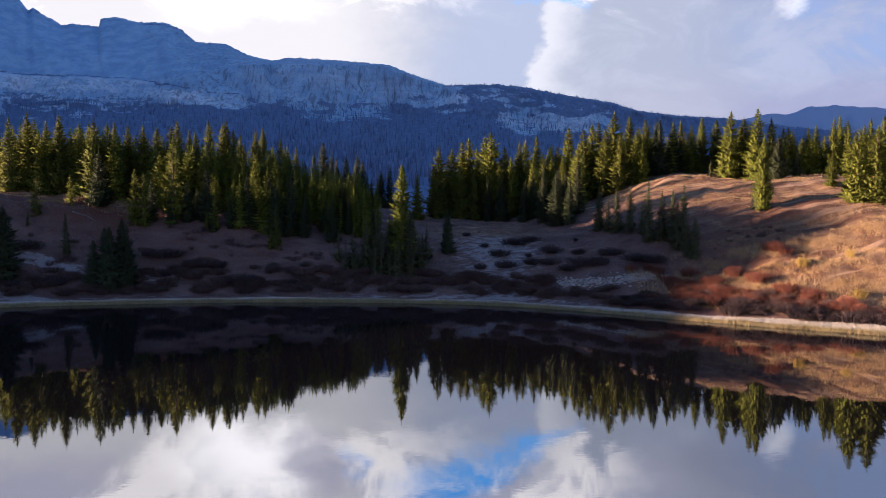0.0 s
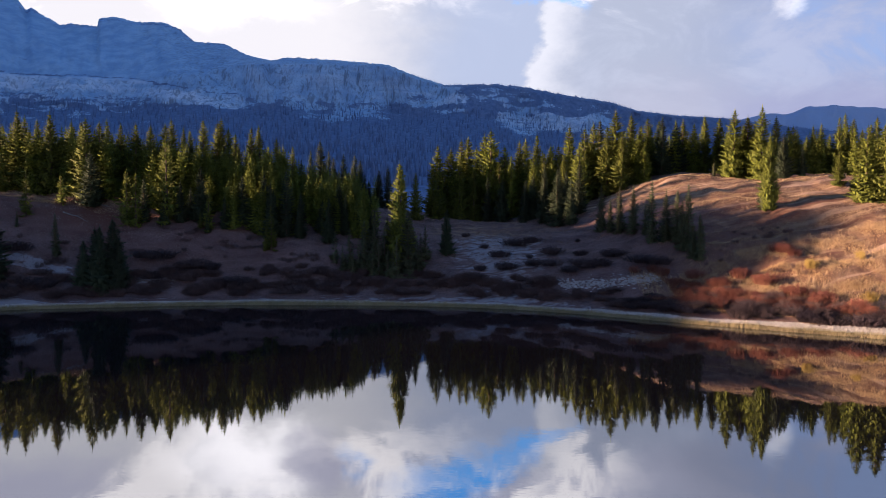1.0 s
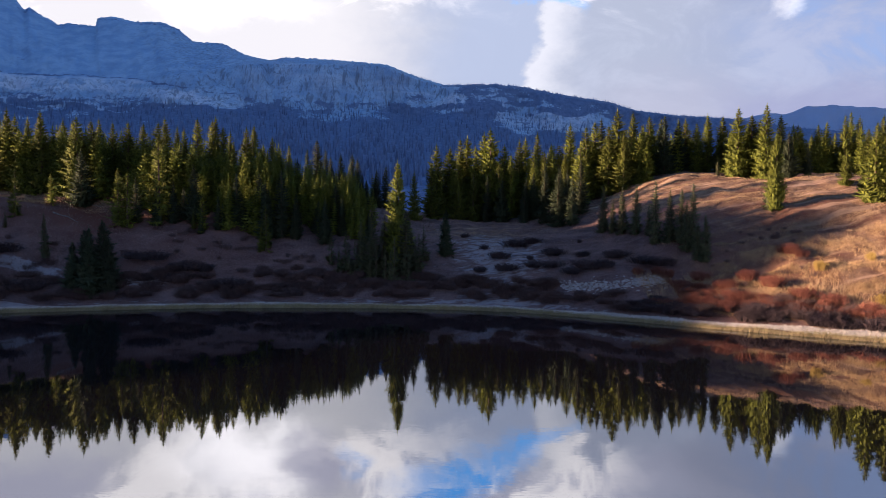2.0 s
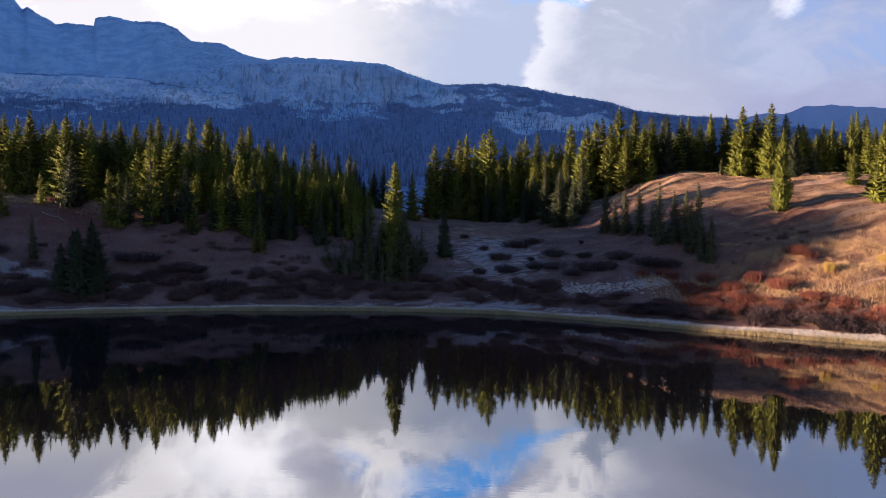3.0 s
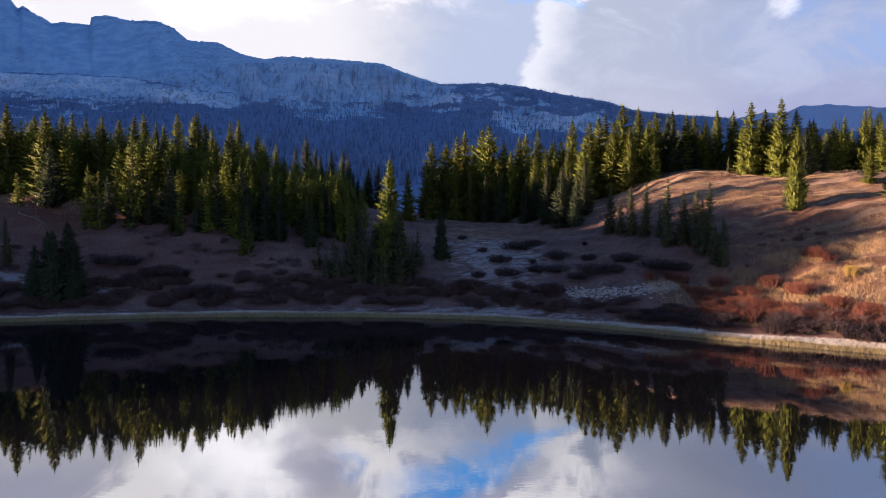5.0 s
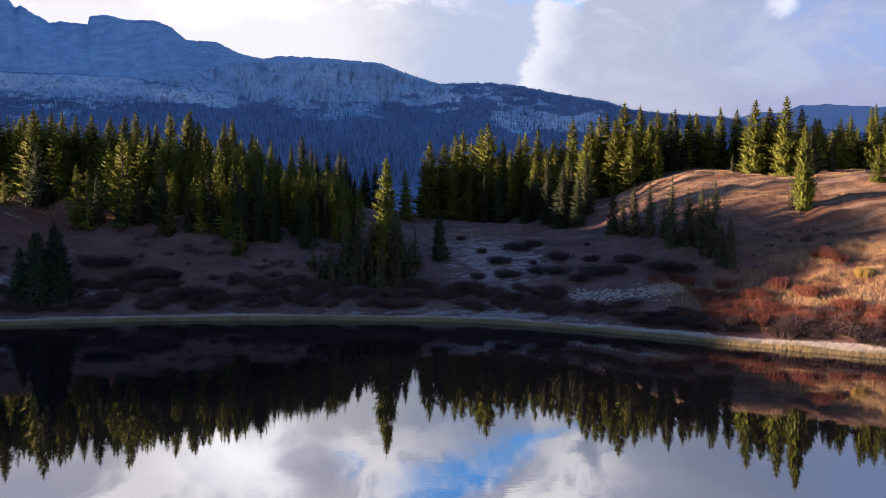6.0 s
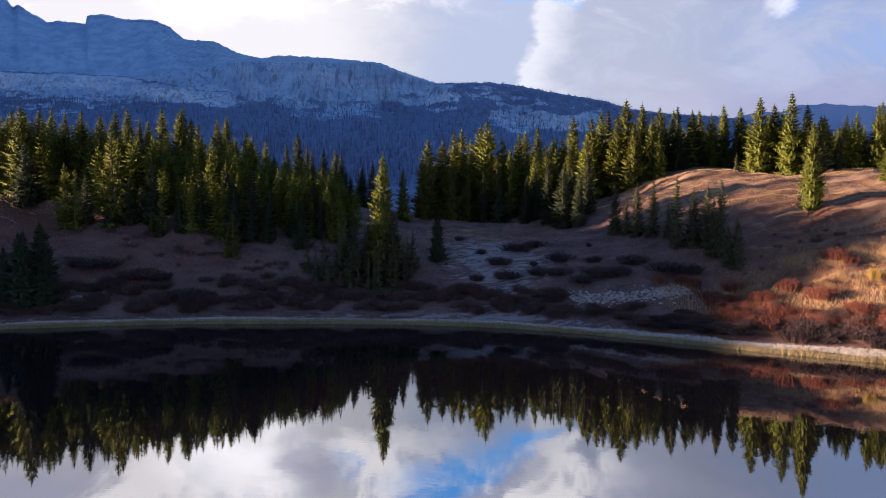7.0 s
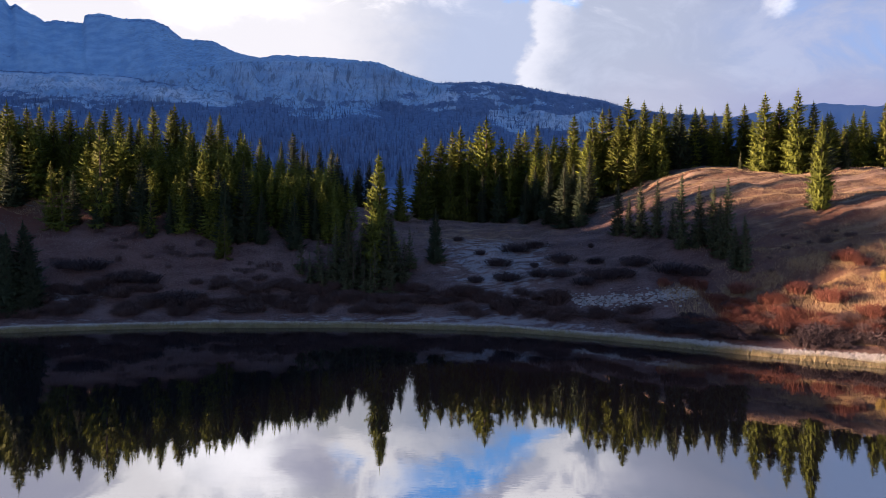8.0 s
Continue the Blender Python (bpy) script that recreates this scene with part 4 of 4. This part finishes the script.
# ---- fallen wood and stones ----
def fallen_log(x, y, length, turn, seed):
    """A bare, weathered trunk lying on the slope, tapering, with the stubs of a few limbs."""
    rng = random.Random(seed)
    bm = bmesh.new()
    rings, sides = 9, 8
    loops = []
    for i in range(rings):
        f = i / (rings - 1)
        px = (f - 0.5) * length
        wx, wy = x + px * math.cos(turn), y + px * math.sin(turn)
        r = 0.11 * (1 - 0.55 * f) * rng.uniform(0.9, 1.1)
        centre = Vector((wx, wy, float(land(wx, wy)) + r * 0.75))
        side = Vector((-math.sin(turn), math.cos(turn), 0))
        loops.append([bm.verts.new(centre + (side * math.cos(6.283 * k / sides) + Vector((0, 0, 1)) * math.sin(6.283 * k / sides)) * r) for k in range(sides)])
    for a, c in zip(loops, loops[1:]):
        for k in range(sides):
            bm.faces.new((a[k], a[(k + 1) % sides], c[(k + 1) % sides], c[k]))
    bm.faces.new(loops[0][::-1])
    bm.faces.new(loops[-1])
    for k in range(4):
        i = rng.randrange(2, rings - 1)
        base = loops[i][rng.randrange(1, 4)].co.copy()
        tip = base + Vector((rng.uniform(-0.2, 0.2), rng.uniform(-0.2, 0.2), rng.uniform(0.25, 0.5)))
        ring = [bm.verts.new(base + Vector((math.cos(a) * 0.03, math.sin(a) * 0.03, -0.05))) for a in (0, 2.1, 4.2)]
        end = bm.verts.new(tip)
        for a in range(3):
            bm.faces.new((ring[a], ring[(a + 1) % 3], end))
    me = bpy.data.meshes.new("log")
    bm.to_mesh(me)
    bm.free()
    me.materials.append(WEATHERED)
    return tagged(new("fallen_log", me), "pale weathered fallen trunk lying on the turf", "log", "fallen logs")


# the last log is added in place of a sunlit ledge of ground
for k, (x, y, length, turn) in enumerate(((56.4, 91.9, 3.4, 0.05), (-49.1, 92.7, 2.8, 0.1), (-50.0, 88.4, 3.6, -0.12), (-17.8, 78.4, 3.6, 0.02), (29.0, 100.0, 3.0, 0.45))):
    fallen_log(x, y, length, turn, k)


def build_stones():
    """Small pale stones strewn over the wet patch in the hollow, as one mass."""
    rng = random.Random(8)
    verts, faces = [], []
    for k in range(620):
        x = rng.uniform(14.0, 24.8)
        y = float(stone_line(x)) + rng.gauss(0, 0.75) * (1.0 - 0.05 * abs(x - 18.5))
        r = rng.uniform(0.06, 0.21)
        z = float(land(x, y))
        b = len(verts)
        for i in range(6):
            a = i * 1.047 + rng.uniform(-0.3, 0.3)
            verts.append((x + math.cos(a) * r * rng.uniform(0.8, 1.3), y + math.sin(a) * r * rng.uniform(0.7, 1.1), z - 0.03))
        for i in range(6):
            v = verts[b + i]
            verts.append((x + (v[0] - x) * 0.75, y + (v[1] - y) * 0.75, z + r * rng.uniform(0.3, 0.55)))
        verts.append((x, y, z + r * 0.62))
        for i in range(6):
            j = (i + 1) % 6
            faces += [(b + i, b + j, b + 6 + j, b + 6 + i), (b + 6 + i, b + 6 + j, b + 12)]
    tagged(mesh_object("stones", verts, faces, STONE, smooth=False), "small pale stones strewn in the frosty hollow, sunlight put into their colour", "stones", kind="stuff")


build_stones()


# ---- grass ----
def grass(name, x, y, height, width, mat, label, seed, lean=0.35):
    """Single blades as one mass: each a narrow bent triangle."""
    rng = np.random.RandomState(seed)
    n = len(x)
    z = land(x, y)
    a, b = rng.uniform(0, 6.283, n), rng.uniform(0, 6.283, n)
    h = height * rng.uniform(0.6, 1.25, n)
    foot = np.stack([x, y, z - 0.03], 1)
    side = np.stack([np.cos(a), np.sin(a), 0 * a], 1) * (width * rng.uniform(0.7, 1.3, n))[:, None]
    tip = foot + np.stack([np.cos(b) * h * lean, np.sin(b) * h * lean, h], 1)
    verts = np.stack([foot - side, foot + side, tip], 1).reshape(-1, 3)
    ob = mesh_object(name, verts, np.arange(n * 3).reshape(-1, 3), mat, smooth=False)
    return tagged(ob, label, "grass", kind="stuff")


def strewn(count, seed, x0, x1, d0, d1):
    """Points scattered along the shore between two distances from the water."""
    rng = np.random.RandomState(seed)
    x, d = rng.uniform(x0, x1, count), rng.uniform(d0, d1, count)
    return x, soft_interp(x, SHORE_X, SHORE_Y) + d


def meadow(count, seed, x0, x1, y0, y1, size, keep):
    """Points scattered over a field, thicker where the turf grows in tufts."""
    rng = np.random.RandomState(seed)
    x, y = rng.uniform(x0, x1, count), rng.uniform(y0, y1, count)
    ok = (waves(x, y, size, seed) + rng.uniform(-0.7, 0.7, count) > keep) & (shore_distance(x, y) > 4)
    return x[ok], y[ok]


x, y = strewn(30000, 61, -62, 52, -0.2, 0.65)
grass("sedge", x, y, 0.43 + 0.11 * waves(x, y, 4.0, 66), 0.018, SEDGE, "pale green and straw sedge fringe at the water's edge", 62, 0.55)
x, y = strewn(80000, 63, -62, 52, 0.55, 2.9)
kept = waves(x, y, 7.0, 64) + 1.6 - 1.2 * np.abs(shore_distance(x, y) - np.interp(x, (15, 32), (1.1, 1.7)) - 0.3 * waves(x, y, 11.0, 69)) / np.interp(x, (15, 32), (0.27, 0.55)) > 0
x, y = x[kept], y[kept]
grass("rimed_grass", x, y, 0.24, 0.05, RIME_GRASS, "frost-white flattened grass behind the sedge", 64, 0.9)
x, y = meadow(330000, 65, 27, 72, 55, 112, 6.0, -0.6)
# straw stands in stripes, which helps paint the hill's streaks of light
kept = waves(0.09 * x, y + 0.10 * x + 0.5 * waves(x, y, 14.0, 78), 3.4, 77) + np.random.RandomState(79).uniform(-0.5, 0.5, len(x)) > 0.05
x, y = x[kept], y[kept]
grass("straw_grass", x, y, 0.17, 0.02, STRAW, "golden dry grass tufts on the hill", 66, 0.5)
x, y = meadow(150000, 71, 27, 62, 55, 74, 2.6, 0.1)
grass("tall_grass", x, y, 0.30, 0.014, GOLD_GRASS, "tall golden dry grass on the slope above the shore", 72, 0.6)
x, y = meadow(65000, 81, 27, 64, 60, 98, 2.2, 0.2)
grass("russet_grass", x, y, 0.24, 0.02, DULL_GRASS, "dull russet grass tufts between the straw on the hill", 82, 0.5)
x, y = meadow(16000, 83, -66, -45, 90.8, 96, 3.0, -0.2)
grass("ridge_grass", x, y, 0.2, 0.02, STRAW, "sunlit russet grass on the brow below the left wood", 84, 0.5)
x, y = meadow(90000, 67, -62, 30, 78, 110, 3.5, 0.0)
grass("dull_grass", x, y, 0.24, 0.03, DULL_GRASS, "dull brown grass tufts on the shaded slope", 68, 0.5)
x, y = strewn(50000, 73, 25, 44, 4.6, 11.5)
kept = shore_distance(x, y) < 11.5 - 0.36 * np.maximum(x - 24, 0)
x, y = x[kept], y[kept]
grass("russet_stalks", x, y, 0.55, 0.016, RED_TWIGS, "russet stalks standing thick among the red shrubs", 74, 0.3)
x, y = strewn(9000, 75, 22, 46, 4.0, 12.0)
grass("blond_stalks", x, y, 0.6, 0.014, STRAW, "blond dead stalks among the red shrubs", 76, 0.25)
